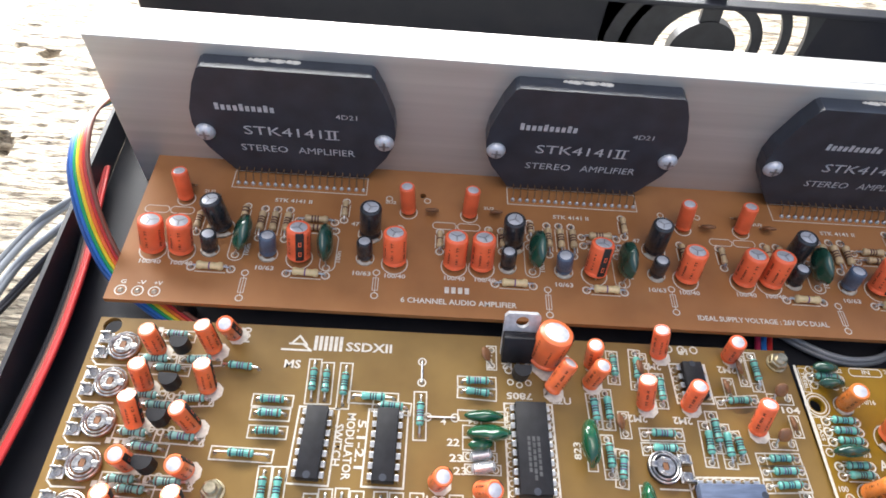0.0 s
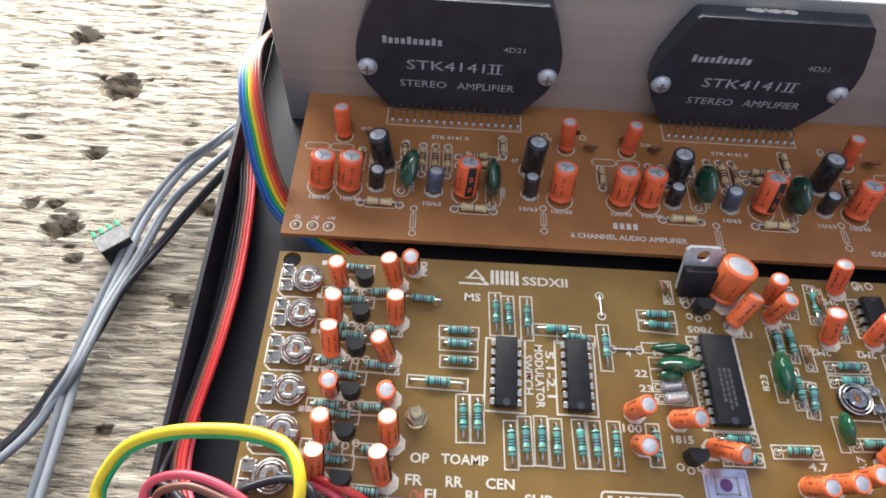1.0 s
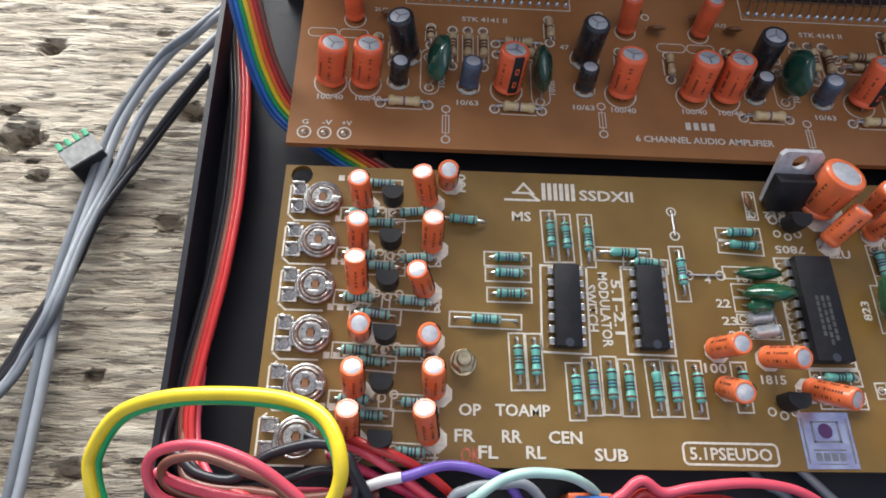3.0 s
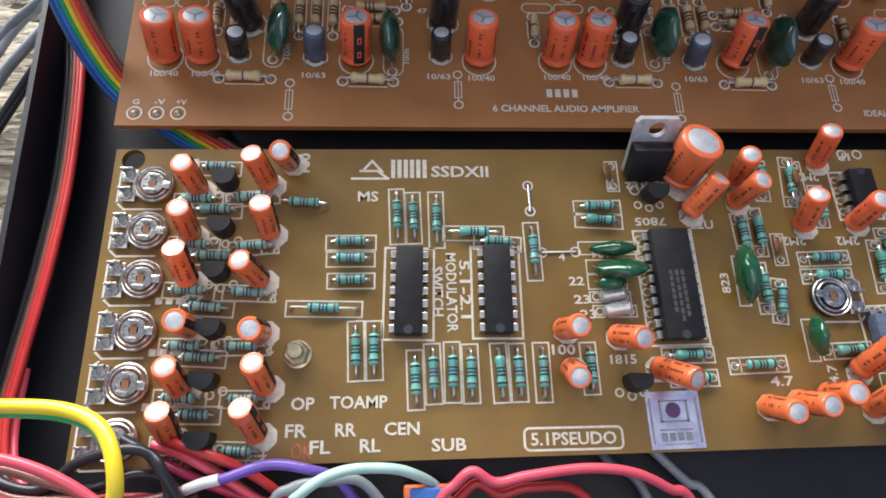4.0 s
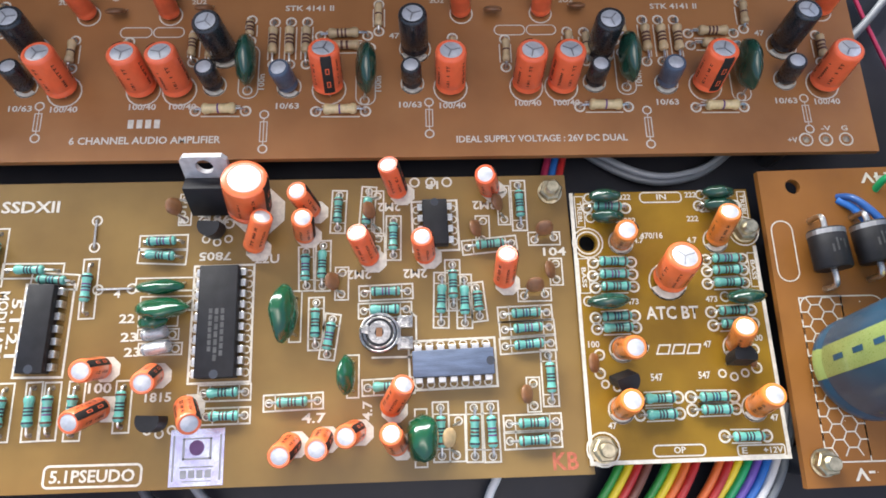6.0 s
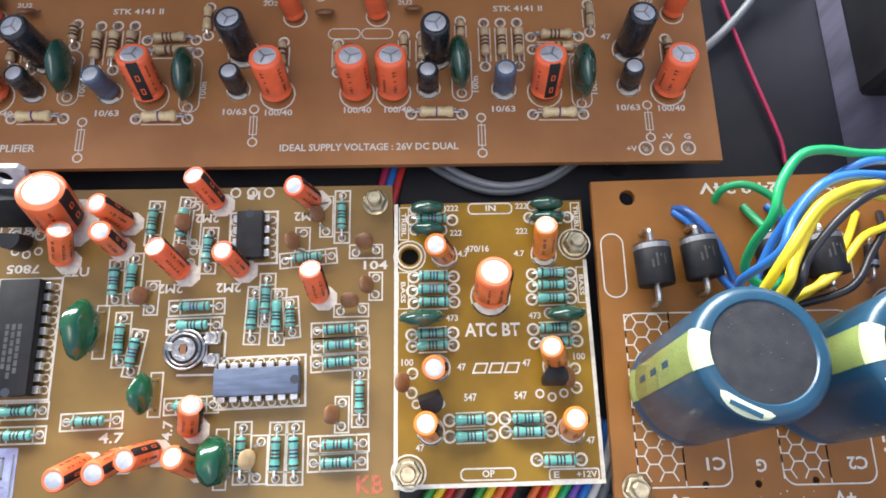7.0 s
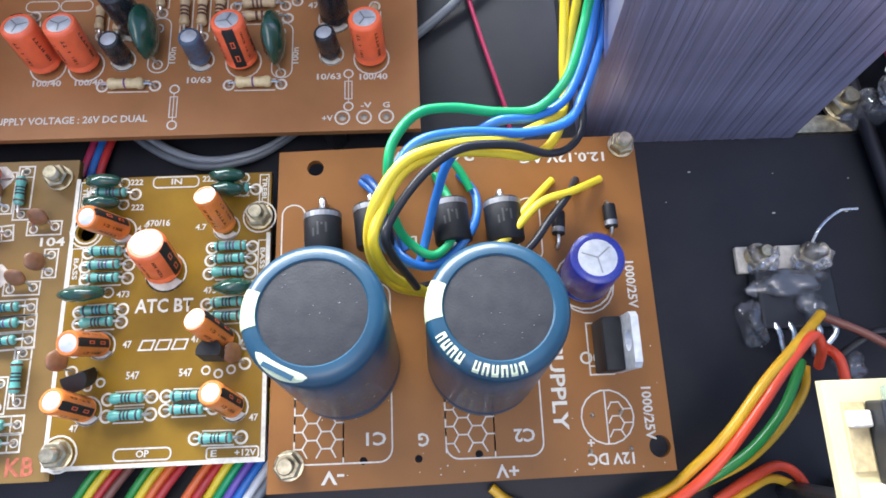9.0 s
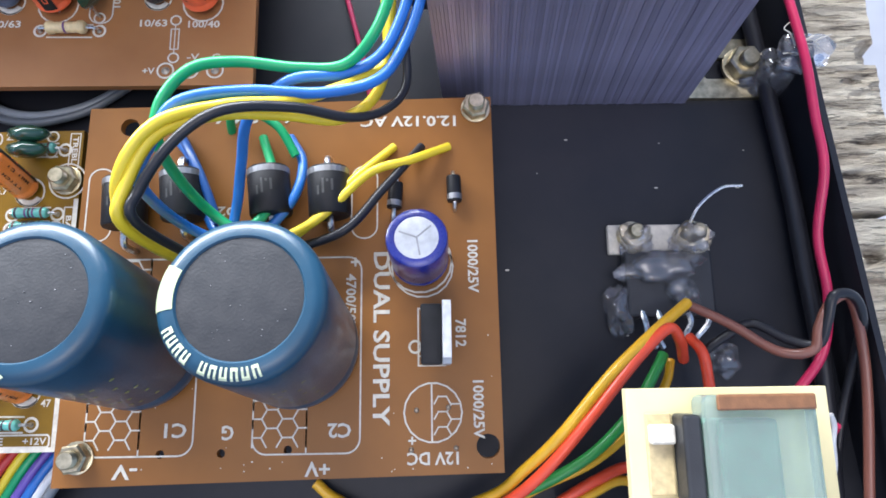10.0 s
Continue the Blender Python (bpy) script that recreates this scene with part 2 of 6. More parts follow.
def box(bm, x0, y0, z0, x1, y1, z1, bevel=0.0, m=None):
    r = bmesh.ops.create_cube(bm, size=1.0, matrix=Matrix.LocRotScale(((x0 + x1) / 2, (y0 + y1) / 2, (z0 + z1) / 2), None, (x1 - x0, y1 - y0, z1 - z0)))
    vs = r["verts"]
    if bevel:
        es = list({ed for v in vs for ed in v.link_edges})
        vs = list({v for f in bmesh.ops.bevel(bm, geom=es, offset=bevel, segments=2, affect="EDGES", profile=0.5)["faces"] for v in f.verts} | {v for v in vs if v.is_valid})
    if m is not None:
        bmesh.ops.transform(bm, matrix=m, verts=[v for v in vs if v.is_valid])
    return bm


def lathe(bm, profile, seg=20, m=None, cap=True):
    """Turns (radius, height) pairs about z."""
    m = m or Matrix()
    rings = [[bm.verts.new(m @ Vector((r * math.cos(2 * math.pi * k / seg), r * math.sin(2 * math.pi * k / seg), z))) for k in range(seg)] for r, z in profile]
    for a, b in zip(rings, rings[1:]):
        for k in range(seg):
            bm.faces.new((a[k], a[(k + 1) % seg], b[(k + 1) % seg], b[k]))
    if cap:
        bm.faces.new(rings[0][::-1])
        bm.faces.new(rings[-1])
    return bm


def spline(pts, steps=8):
    """A smooth line through the points."""
    p = [Vector(q) for q in pts]
    p = [2 * p[0] - p[1]] + p + [2 * p[-1] - p[-2]]
    line = []
    for i in range(1, len(p) - 2):
        for k in range(steps):
            t = k / steps
            line.append(0.5 * (2 * p[i] + (p[i + 1] - p[i - 1]) * t + (2 * p[i - 1] - 5 * p[i] + 4 * p[i + 1] - p[i + 2]) * t * t + (3 * p[i] - p[i - 1] - 3 * p[i + 1] + p[i + 2]) * t ** 3))
    line.append(p[-2])
    return line


def tube(bm, line, r, seg=8):
    up, rings = Vector((0.3, 0.2, 1)).normalized(), []
    for i, q in enumerate(line):
        d = (Vector(line[min(i + 1, len(line) - 1)]) - Vector(line[max(i - 1, 0)])).normalized()
        s = d.cross(up)
        s = s.normalized() if s.length > 1e-3 else d.cross(Vector((1, 0, 0))).normalized()
        up = s.cross(d).normalized()
        rings.append([bm.verts.new(Vector(q) + r * (math.cos(2 * math.pi * k / seg) * s + math.sin(2 * math.pi * k / seg) * up)) for k in range(seg)])
    for a, b in zip(rings, rings[1:]):
        for k in range(seg):
            bm.faces.new((a[k], a[(k + 1) % seg], b[(k + 1) % seg], b[k]))
    bm.faces.new(rings[0][::-1]), bm.faces.new(rings[-1])
    return bm


def slab(bm, outline, z0, z1, holes=(), ragged=0.0):
    """A flat plate with round holes (x, y, radius) that go through it."""
    loops = [outline] + [[(x + (1 + ragged * noise.noise(Vector((x, y, k * 0.7)))) * r * math.cos(k * math.pi / 10), y + (1 + ragged * noise.noise(Vector((y, k * 0.7, x)))) * r * math.sin(k * math.pi / 10)) for k in range(20)] for x, y, r in holes]
    sides = []
    for z in (z0, z1):
        edges, level = [], []
        for loop in loops:
            vs = [bm.verts.new((x, y, z)) for x, y in loop]
            edges += [bm.edges.new((vs[i], vs[(i + 1) % len(vs)])) for i in range(len(vs))]
            level.append(vs)
        bmesh.ops.triangle_fill(bm, edges=edges, use_beauty=True)
        sides.append(level)
    for lo, hi in zip(*sides):
        for i in range(len(lo)):
            j = (i + 1) % len(lo)
            bm.faces.new((lo[i], lo[j], hi[j], hi[i]))
    return bm


CACHE = {}


def shared(key, make):
    if key not in CACHE:
        CACHE[key] = make()
    return CACHE[key]

# ---- the bench and the case ----
FLOOR, BENCH = -10.0, -32.0


def rough_plank(x0, x1, y0, y1, holes):
    """A weathered plank: raised grain, pits along it and worn holes on its upper side."""
    def stops(lo, hi, windows, fine):
        out, p = [], lo
        while p < hi:
            out.append(p)
            p += fine if any(a <= p <= b for a, b in windows) else min(24, *[a - p if a > p else 24 for a, b in windows])
        return out + [hi]
    xs, ys = stops(x0, x1, [(-185, -10), (370, 421)], 1.7), stops(y0, y1, [(-105, 190)], 1.15)
    verts, faces = [], []
    for y in ys:
        for x in xs:
            z = 0.55 * noise.noise(Vector((x * 0.05, y * 0.42, 1))) + 0.4 * noise.noise(Vector((x * 0.13, y * 0.9, 5))) - 0.8
            pit = noise.noise(Vector((x * 0.11, y * 0.62, 9)))
            z -= 3.6 * max(0, -0.38 - pit)
            for hx, hy, r in holes:
                if abs(x - hx) < 2.4 * r and abs(y - hy) < 2 * r:
                    d = math.hypot((x - hx) / 1.25, y - hy) / r * (1 + 0.45 * noise.noise(Vector((x * 0.28, y * 0.4, hx))))
                    z -= min(1, max(0, (1.2 - d) * 2.6)) * min(7.5, 1.7 * r) * (1 + 0.3 * noise.noise(Vector((x * 0.5, y * 0.5, 3))))
            verts.append(((x - 100) * MM, (y - 40) * MM, min(0, z) * MM))
    n, m = len(xs), len(ys)
    for j in range(m - 1):
        for i in range(n - 1):
            k = j * n + i
            faces.append((k, k + 1, k + n + 1, k + n))
    rim = list(range(n)) + [j * n + n - 1 for j in range(1, m)] + [(m - 1) * n + i for i in range(n - 2, -1, -1)] + [j * n for j in range(m - 2, 0, -1)]
    low = len(verts)
    verts += [(verts[k][0], verts[k][1], -24 * MM) for k in rim]
    for i in range(len(rim)):
        j = (i + 1) % len(rim)
        faces.append((rim[j], rim[i], low + i, low + j))
    faces.append(tuple(range(low + len(rim) - 1, low - 1, -1)))
    me = bpy.data.meshes.new("plank")
    me.from_pydata(verts, [], faces)
    me.materials.append(M["wood"])
    return me


def bench():
    """A rough plank bench with worn holes and grooves between the planks."""
    t = thing("workbench", 100, 40, BENCH, "weathered rough-sawn plank workbench with knot holes", "workbench")
    holes = [(-151, 160, 2.4), (-135, 146, 2.4), (-106, 117, 4.2), (-83, 89, 5.6), (-83, 146, 3.0), (-97, 150, 1.5), (-81, 55, 2.5), (-96, 31, 1.9), (-89, 31, 1.6), (-83, 22, 4.0), (-74, 10, 1.8), (-72, 168, 1.6), (-36, 33, 2.4), (-36, -3, 2.2), (-47, -67, 2.4), (-46, -45, 1.5), (408, 26, 2.2), (401, -26, 1.8)]
    for y0, y1, x0, x1 in ((-420, -142, -500, 470), (-140, 300, -500, 150), (-140, -17, 152, 418), (-15, 62, 152, 409), (64, 300, 152, 420), (302, 470, -500, 430)):
        put("plank", rough_plank(x0, x1, y0, y1, [h for h in holes if y0 < h[1] < y1 and x0 < h[0] < x1]), t)
    for y in (-380, 440):
        part("bearer", box(bmesh.new(), -480, y - 60, -70, 360, y - 10, -24.4, 2), M["wood"], t)


def case():
    """An open black sheet-steel tray with folded walls."""
    t = thing("amplifier_case", 160, 20, BENCH, "open black powder-coated sheet-steel amplifier case on the bench", "case")
    off = Vector((-160, -20, -BENCH))

    def plate(name, a, b, z0, z1, thick, label="", lip=0.0):
        """An upright sheet from a to b with a folded lip along its top."""
        a, b = Vector((*a, 0)), Vector((*b, 0))
        d = (b - a).normalized()
        nrm = Vector((-d.y, d.x, 0)) * thick
        bm = bmesh.new()
        for p, q, lo, hi in ((a, b, z0, z1),) + (((a, b, z1 - thick, z1),) if lip else ()):
            w = nrm if (lo, hi) == (z0, z1) else nrm / thick * lip
            vs = [bm.verts.new(v + off + Vector((0, 0, z))) for z in (lo, hi) for v in (p, q, q + w, p + w)]
            for f in ((3, 2, 1, 0), (4, 5, 6, 7), (0, 1, 5, 4), (1, 2, 6, 5), (2, 3, 7, 6), (3, 0, 4, 7)):
                bm.faces.new([vs[k] for k in f])
        part(name, bm, M["chassis"], t, label)

    part("base_plate", slab(bmesh.new(), [(-13.5 - 160, -147), (381.4 - 160, -147), (357.4 - 160, 108), (-21 - 160, 108)], FLOOR - 1.2 - BENCH, FLOOR - BENCH), M["chassis"], t)
    plate("side_wall", (-22.4, 128), (-14.3, -126), FLOOR, 2, 1.2)
    plate("side_wall", (382.4, -126), (358.4, 128), FLOOR, 3, 1.2)
    plate("front_panel", (-14.3, -127), (382.4, -127), FLOOR, 2, 2)
    for x in (10, 330):
        for y in (-100, 100):
            part("rubber_foot", lathe(bmesh.new(), [(8, BENCH - BENCH), (9, 2), (9, FLOOR - 1.3 - BENCH)], 20, Matrix.Translation((x - 160, y - 20, 0))), M["plastic"], t)
    # the back panel, with the curved slots of the fan cut through it
    bm = bmesh.new()
    box(bm, -21 - 160, 100, FLOOR - BENCH, 149 - 160, 101.2, 31 - BENCH)
    box(bm, 229 - 160, 100, FLOOR - BENCH, 358.3 - 160, 101.2, 31 - BENCH)
    part("back_panel", bm, M["chassis"], t, "black back panel with curved fan slots")
    cx, cz = 189 - 160, 12 - BENCH

    def arc_plate(name, r0, r1, a0=0, a1=360, y0=99.2, y1=101.2, label=""):
        """A flat ring, or a piece of one, trimmed to the height of the panel."""
        bm, n, prev = bmesh.new(), 72, None
        for k in range(n + 1):
            a = radians(a0 + (a1 - a0) * k / n)
            c, s = math.cos(a), math.sin(a)
            out = r1 or min(40 / max(1e-6, abs(c)), (19 if s > 0 else 22) / max(1e-6, abs(s)))
            q = [bm.verts.new((cx + r * c, y, min(31 - BENCH, max(FLOOR - BENCH, cz + r * s)))) for r in (r0, max(r0, out)) for y in (y0, y1)]
            if prev:
                for i, j in ((0, 1), (1, 3), (3, 2), (2, 0)):
                    bm.faces.new((prev[i], prev[j], q[j], q[i]))
            prev = q
        bmesh.ops.dissolve_degenerate(bm, dist=1e-4, edges=bm.edges[:])
        part(name, bm, M["plastic"], t, label)
    arc_plate("slot_frame", 37.8, 0, label="black frame round the fan slots")
    arc_plate("slot_frame", 22.2, 0, 112, 262)
    arc_plate("fan_hub", 0.2, 12.6, y0=98.6, y1=103, label="black fan hub behind the slots")
    arc_plate("slot_bar", 18.3, 22.2)
    arc_plate("slot_bar", 29.0, 32.4)
    for a in (-38, 96):
        part("slot_spoke", box(bmesh.new(), 12, -1, -2.3, 38, 1.0, 2.3, 0, Matrix.Translation((cx, 100.3, cz)) @ Euler((0, -radians(a), 0)).to_matrix().to_4x4() @ Matrix.Diagonal((0.62 if a > 0 else 1, 1, 1.6 if a > 0 else 1, 1))), M["plastic"], t)
    part("top_lip", box(bmesh.new(), -21 - 160, 96, 31.05 - BENCH, 358.3 - 160, 101.4, 33 - BENCH, 0.4), M["chassis"], t)


def surroundings():
    """An unseen wall added round the lamp, and the ground the bench stands on."""
    wall = tagged(put("wall_north", None, None, at_mm(0, 500, -800)), "unseen pale wall with an opening, added round the area lamp", "wall", "", "structure")
    for x0, x1, z0, z1 in ((-2500, -620, 0, 2600), (500, 560, 0, 2600), (-620, 500, 0, 840), (-620, 500, 1310, 2600)):
        part("wall_panel", box(bmesh.new(), x0, 0, z0, x1, 150, z1), M["plaster"], wall)
    ground = put("ground", mesh_of(slab(bmesh.new(), [(-40000, -40000), (40000, -40000), (40000, 40000), (-40000, 40000)], -50, 0), "ground", M["concrete"]), None, at_mm(0, 0, -800))
    tagged(ground, "pale bare concrete ground", "ground", "", "structure")


def heat_sink():
    t = thing("heat_sink", 130, 62, FLOOR, "bare aluminium angle heat sink standing behind the amplifier board", "heat sink")
    bm = box(bmesh.new(), -137, -6, 0, 137, -3, 57.2, 0.3)
    part("face_plate", bm, M["sink"], t, "brushed aluminium plate")
    part("top_flange", box(bmesh.new(), -137, -2.98, 54.2, 137, 7.5, 57.2, 0.3), M["sink"], t)
    part("foot_flange", box(bmesh.new(), -137, -2.98, 0, 137, 7.5, 3, 0.3), M["sink"], t)
    return t


def words(text, x, y, w, h, turn, mat, parent, z=0.0, name="printed_text", tilt=0, mirror=False, bold=0.022):
    """Lettering of width w and height h with its lower left corner at x, y."""
    cu = bpy.data.curves.new("lettering", "FONT")
    cu.body, cu.resolution_u, cu.offset = text, 2, bold
    ob = bpy.data.objects.new("lettering", cu)
    me = bpy.data.meshes.new_from_object(ob)
    bpy.data.objects.remove(ob), bpy.data.curves.remove(cu)
    xs, ys = [v.co.x for v in me.vertices], [v.co.y for v in me.vertices]
    sx, sy = w / max(1e-6, max(xs) - min(xs)), h / max(1e-6, max(ys) - min(ys))
    x0, y0 = min(xs), min(ys)
    for v in me.vertices:
        v.co = ((v.co.x - x0) * sx * MM * (-1 if mirror else 1), (v.co.y - y0) * sy * MM, 0)
    me.materials.append(mat)
    return put(name, me, parent, at_mm(x, y, z, tilt, 0, turn))


# ---- circuit boards ----
class Board:
    def __init__(self, key, outline, z, holes, label):
        self.key, self.z = key, z
        self.x, self.y = outline[0]
        self.ob = thing("circuit_board", self.x, self.y, z, label, "circuit board", "circuit boards in the case")
        self.ink = bmesh.new()
        loc = [(x - self.x, y - self.y) for x, y in outline]
        part("board_plate", slab(bmesh.new(), loc, -1.6, 0, [(x - self.x, y - self.y, r) for x, y, r in holes]), M[key], self.ob)

    def spot(self, x, y, z=0.0, rx=0, ry=0, rz=0):
        return at_mm(x - self.x, y - self.y, z, rx, ry, rz)

    def line(self, pts, w=0.32, closed=False, z=0.05):
        """A printed stroke."""
        p = [Vector((x - self.x, y - self.y, z)) for x, y in pts]
        n = len(p)
        for i in range(n if closed else n - 1):
            a, b = p[i], p[(i + 1) % n]
            d = (b - a).normalized()
            s = Vector((-d.y, d.x, 0)) * w / 2
            a, b = a - d * w / 2, b + d * w / 2
            self.ink.faces.new([self.ink.verts.new(v + Vector((0, 0, 0.012 * (i % 2)))) for v in (a - s, b - s, b + s, a + s)])

    def ring(self, x, y, r, w=0.32):
        self.arc(x, y, r, 0, 360, w)

    def arc(self, x, y, r, a0, a1, w=0.32, n=18):
        prev = None
        for k in range(n + 1):
            a = radians(a0 + (a1 - a0) * k / n)
            q = [self.ink.verts.new((x - self.x + rr * math.cos(a), y - self.y + rr * math.sin(a), 0.08)) for rr in (r - w / 2, r + w / 2)]
            if prev:
                self.ink.faces.new((prev[0], prev[1], q[1], q[0]))
            prev = q

    def blob(self, x, y, r, sides=8, sx=1.0, z=0.03):
        self.ink.faces.new([self.ink.verts.new((x - self.x + r * sx * math.cos((k + 0.5) * 2 * math.pi / sides), y - self.y + r * math.sin((k + 0.5) * 2 * math.pi / sides), z)) for k in range(sides)])

    def rect(self, x0, y0, x1, y1, w=0.3):
        self.line([(x0, y0), (x1, y0), (x1, y1), (x0, y1)], w, True)

    def rounded(self, x0, y0, x1, y1, r, w=0.25):
        for cx, cy, a in ((x1 - r, y1 - r, 0), (x0 + r, y1 - r, 90), (x0 + r, y0 + r, 180), (x1 - r, y0 + r, 270)):
            self.arc(cx, cy, r, a, a + 90, w, 6)
        for a, b in (((x0 + r, y0), (x1 - r, y0)), ((x0 + r, y1), (x1 - r, y1)), ((x0, y0 + r), (x0, y1 - r)), ((x1, y0 + r), (x1, y1 - r))):
            self.line([a, b], w)

    def text(self, s, x, y, w, h, turn=0, mirror=False):
        return words(s, x - self.x, y - self.y, w, h, turn, M["silk"], self.ob, 0.11, mirror=mirror)

    def bars(self, x0, y0, x1, y1, n):
        """Illegible print: plain bars."""
        s = (x1 - x0) / n
        for k in range(n):
            a, b = x0 + s * (k + 0.14) - self.x, x0 + s * (k + 0.8) - self.x
            self.ink.faces.new([self.ink.verts.new((u, v - self.y, 0.095)) for u, v in ((a, y0), (b, y0), (b, y1), (a, y1))])

    def done(self):
        tagged(part("printed_layer", self.ink, M["silk"], self.ob, "white printed component outlines"), kind="stuff")


def pad(b, x, y, r=0.75):
    me = shared(("pad", r), lambda: mesh_of(lathe(bmesh.new(), [(r, 0), (r, 0.08), (r * 0.5, 0.35), (0.2, 0.45)], 10), "solder_pad", M["solder"], True))
    put("pad", me, b.ob, b.spot(x, y, 0.02))


# radius, length, sleeve, printed stripe, scored top, opening of the sleeve at the top
SMALL = ("small", 2.28, 10.2, "orange", True, False)
LOUD = ("loud", 3.4, 11.0, "coral", True, True)
PLAIN = ("plain", 3.4, 11.0, "coral", False, True)
RED = ("red", 2.35, 10.2, "coral", False, False)
AMBER = ("amber", 2.35, 10.4, "amber", True, False)
MID = ("mid", 3.6, 9.8, "orange", True, True)
LARGE = ("large", 4.75, 11.2, "orange", True, False)
DARK = ("dark", 3.2, 11.2, "black_sleeve", False, True)
SLATE = ("slate", 2.4, 7.0, "slate", False, False)
DOT = ("dot", 2.3, 6.6, "black_sleeve", False, False)
SCARLET = ("scarlet", 2.28, 10.4, "coral", True, False)
BLUE = ("blue", 5.0, 12.6, "blue_sleeve", False, True)


def stripe_mesh(r, z0, z1, wide, mat, seg=8, gap=0.05, name="stripe"):
    bm, rings = bmesh.new(), []
    for k in range(seg + 1):
        a = radians(-wide / 2 + wide * k / seg)
        rings.append([bm.verts.new(((r + gap) * math.cos(a), (r + gap) * math.sin(a), z)) for z in (z0, z1 - 0.4)] + [bm.verts.new(((r - 0.35 + gap) * math.cos(a), (r - 0.35 + gap) * math.sin(a), z1 + gap))])
    for a, b in zip(rings, rings[1:]):
        bm.faces.new((a[0], b[0], b[1], a[1]))
        bm.faces.new((a[1], b[1], b[2], a[2]))
    return mesh_of(bm, name, mat, True)


def capacitor(b, kind, x, y, tilt, az, spin=None, ink=True):
    """An electrolytic can that leans by tilt degrees towards az."""
    key, r, length, sleeve, stripe, scored = kind
    top = length
    body = shared((key, "body"), lambda: mesh_of(lathe(bmesh.new(), [(r * 0.55, 0.25), (r * 0.9, 0.3), (r, 0.7), (r, 1.3), (r * 0.93, 1.7), (r * 0.93, 1.95), (r, 2.4), (r, top - 0.75), (r * 0.97, top - 0.3), (r * 0.88, top - 0.02), (r * 0.72, top), (r * 0.70, top - 0.12)], 28), "sleeve", M[sleeve], True))
    turn = Matrix.Rotation(radians(az), 4, "Z") @ Matrix.Rotation(radians(tilt), 4, "Y") @ Matrix.Rotation(radians(-az), 4, "Z") @ Matrix.Rotation(radians(random.uniform(-30, 45) if spin is None else spin), 4, "Z")
    ob = put("capacitor", body, b.ob, b.spot(x, y, 0.1 + r * math.sin(radians(tilt)) * 0.8) @ turn)
    if sleeve == "orange" or sleeve == "coral":
        tagged(ob, "orange-sleeved electrolytic capacitor")
    put("can_top", shared((key, "top"), lambda: mesh_of(lathe(bmesh.new(), [(r * 0.705, top - 0.3), (r * 0.705, top - 0.1), (r * 0.66, top - 0.04), (0.05, top - 0.06)], 24), "can_top", M["alu"], True)), ob, label="bare aluminium top")
    if scored:
        def make():
            bm = bmesh.new()
            for k in range(3):
                box(bm, 0, -0.14, top - 0.05, r * 0.6, 0.14, top - 0.015, 0, Matrix.Rotation(radians(120 * k + 30), 4, "Z"))
            return mesh_of(bm, "vent_score", M["score"])
        put("vent_score", shared((key, "score"), make), ob)
    if stripe:
        put("stripe", shared((key, "stripe"), lambda: stripe_mesh(r, 1.2, top, 40, M["print_black"])), ob, label="black printed polarity stripe")

        def make():
            bm = bmesh.new()
            for z in (0.33, 0.66):
                for dz0, dz1, a0, a1 in ((-0.8, -0.55, -7, 7), (0.55, 0.8, -7, 7), (-0.8, 0.8, -7, -4), (-0.8, 0.8, 4, 7)):
                    vs = [bm.verts.new(((r + 0.09) * math.cos(radians(a)), (r + 0.09) * math.sin(radians(a)), top * z + d)) for a, d in ((a0, dz0), (a1, dz0), (a1, dz1), (a0, dz1))]
                    bm.faces.new(vs)
            return mesh_of(bm, "minus_marks", M["coral"])
        put("minus_mark", shared((key, "marks"), make), ob)
    if stripe or key == "plain":
        def make():
            bm, rnd = bmesh.new(), random.Random(4)
            for a, tall in ((38, 9), (70, 15), (112, 12), (150, 15), (215, 14), (265, 10), (302, 12)):
                tall *= 2.6 / r
                z = 2.9
                while z < top - 2.2:
                    dz = rnd.uniform(0.55, 0.95)
                    glyph = rnd.choice((((0, 1, 0, 0.3), (0, 0.25, 0, 1), (0.75, 1, 0, 1)), ((0, 1, 0.35, 0.65), (0, 0.25, 0, 1)), ((0, 1, 0, 0.3), (0, 1, 0.7, 1), (0.4, 0.65, 0.2, 0.8)), ((0.1, 0.9, 0.35, 0.65),)))
                    for u0, u1, v0, v1 in glyph:
                        bm.faces.new([bm.verts.new(((r + 0.04) * math.cos(radians(a + tall * q)), (r + 0.04) * math.sin(radians(a + tall * q)), z + dz * zz)) for q, zz in ((u0, v0), (u1, v0), (u1, v1), (u0, v1))])
                    z += dz + rnd.choice((0.22, 0.22, 0.8))
            return mesh_of(bm, "printed_mark", M["print_black"])
        tagged(put("printed_mark", shared((key, "marks2"), make), ob), kind="stuff")

    for s in (-1, 1):
        put("lead", shared((key, "leg", s), lambda: mesh_of(tube(bmesh.new(), [Vector((s * r * 0.4, 0, 0.4)), Vector((s * r * 0.4, 0, -1.2 - r * 0.3))], 0.28, 6), "lead", M["tin"])), ob)
    if ink:
        if b.key == "tone":
            b.blob(x + r * 0.4, y - r * 0.15, r * 1.2, 8, 1.05)
        else:
            b.ring(x, y - 0.2, r * 1.12)
            if sleeve in ("black_sleeve", "slate") or b.key == "bass":
                b.arc(x, y - 0.2, r * 0.9, 200, 330, r * 0.5)
    return ob


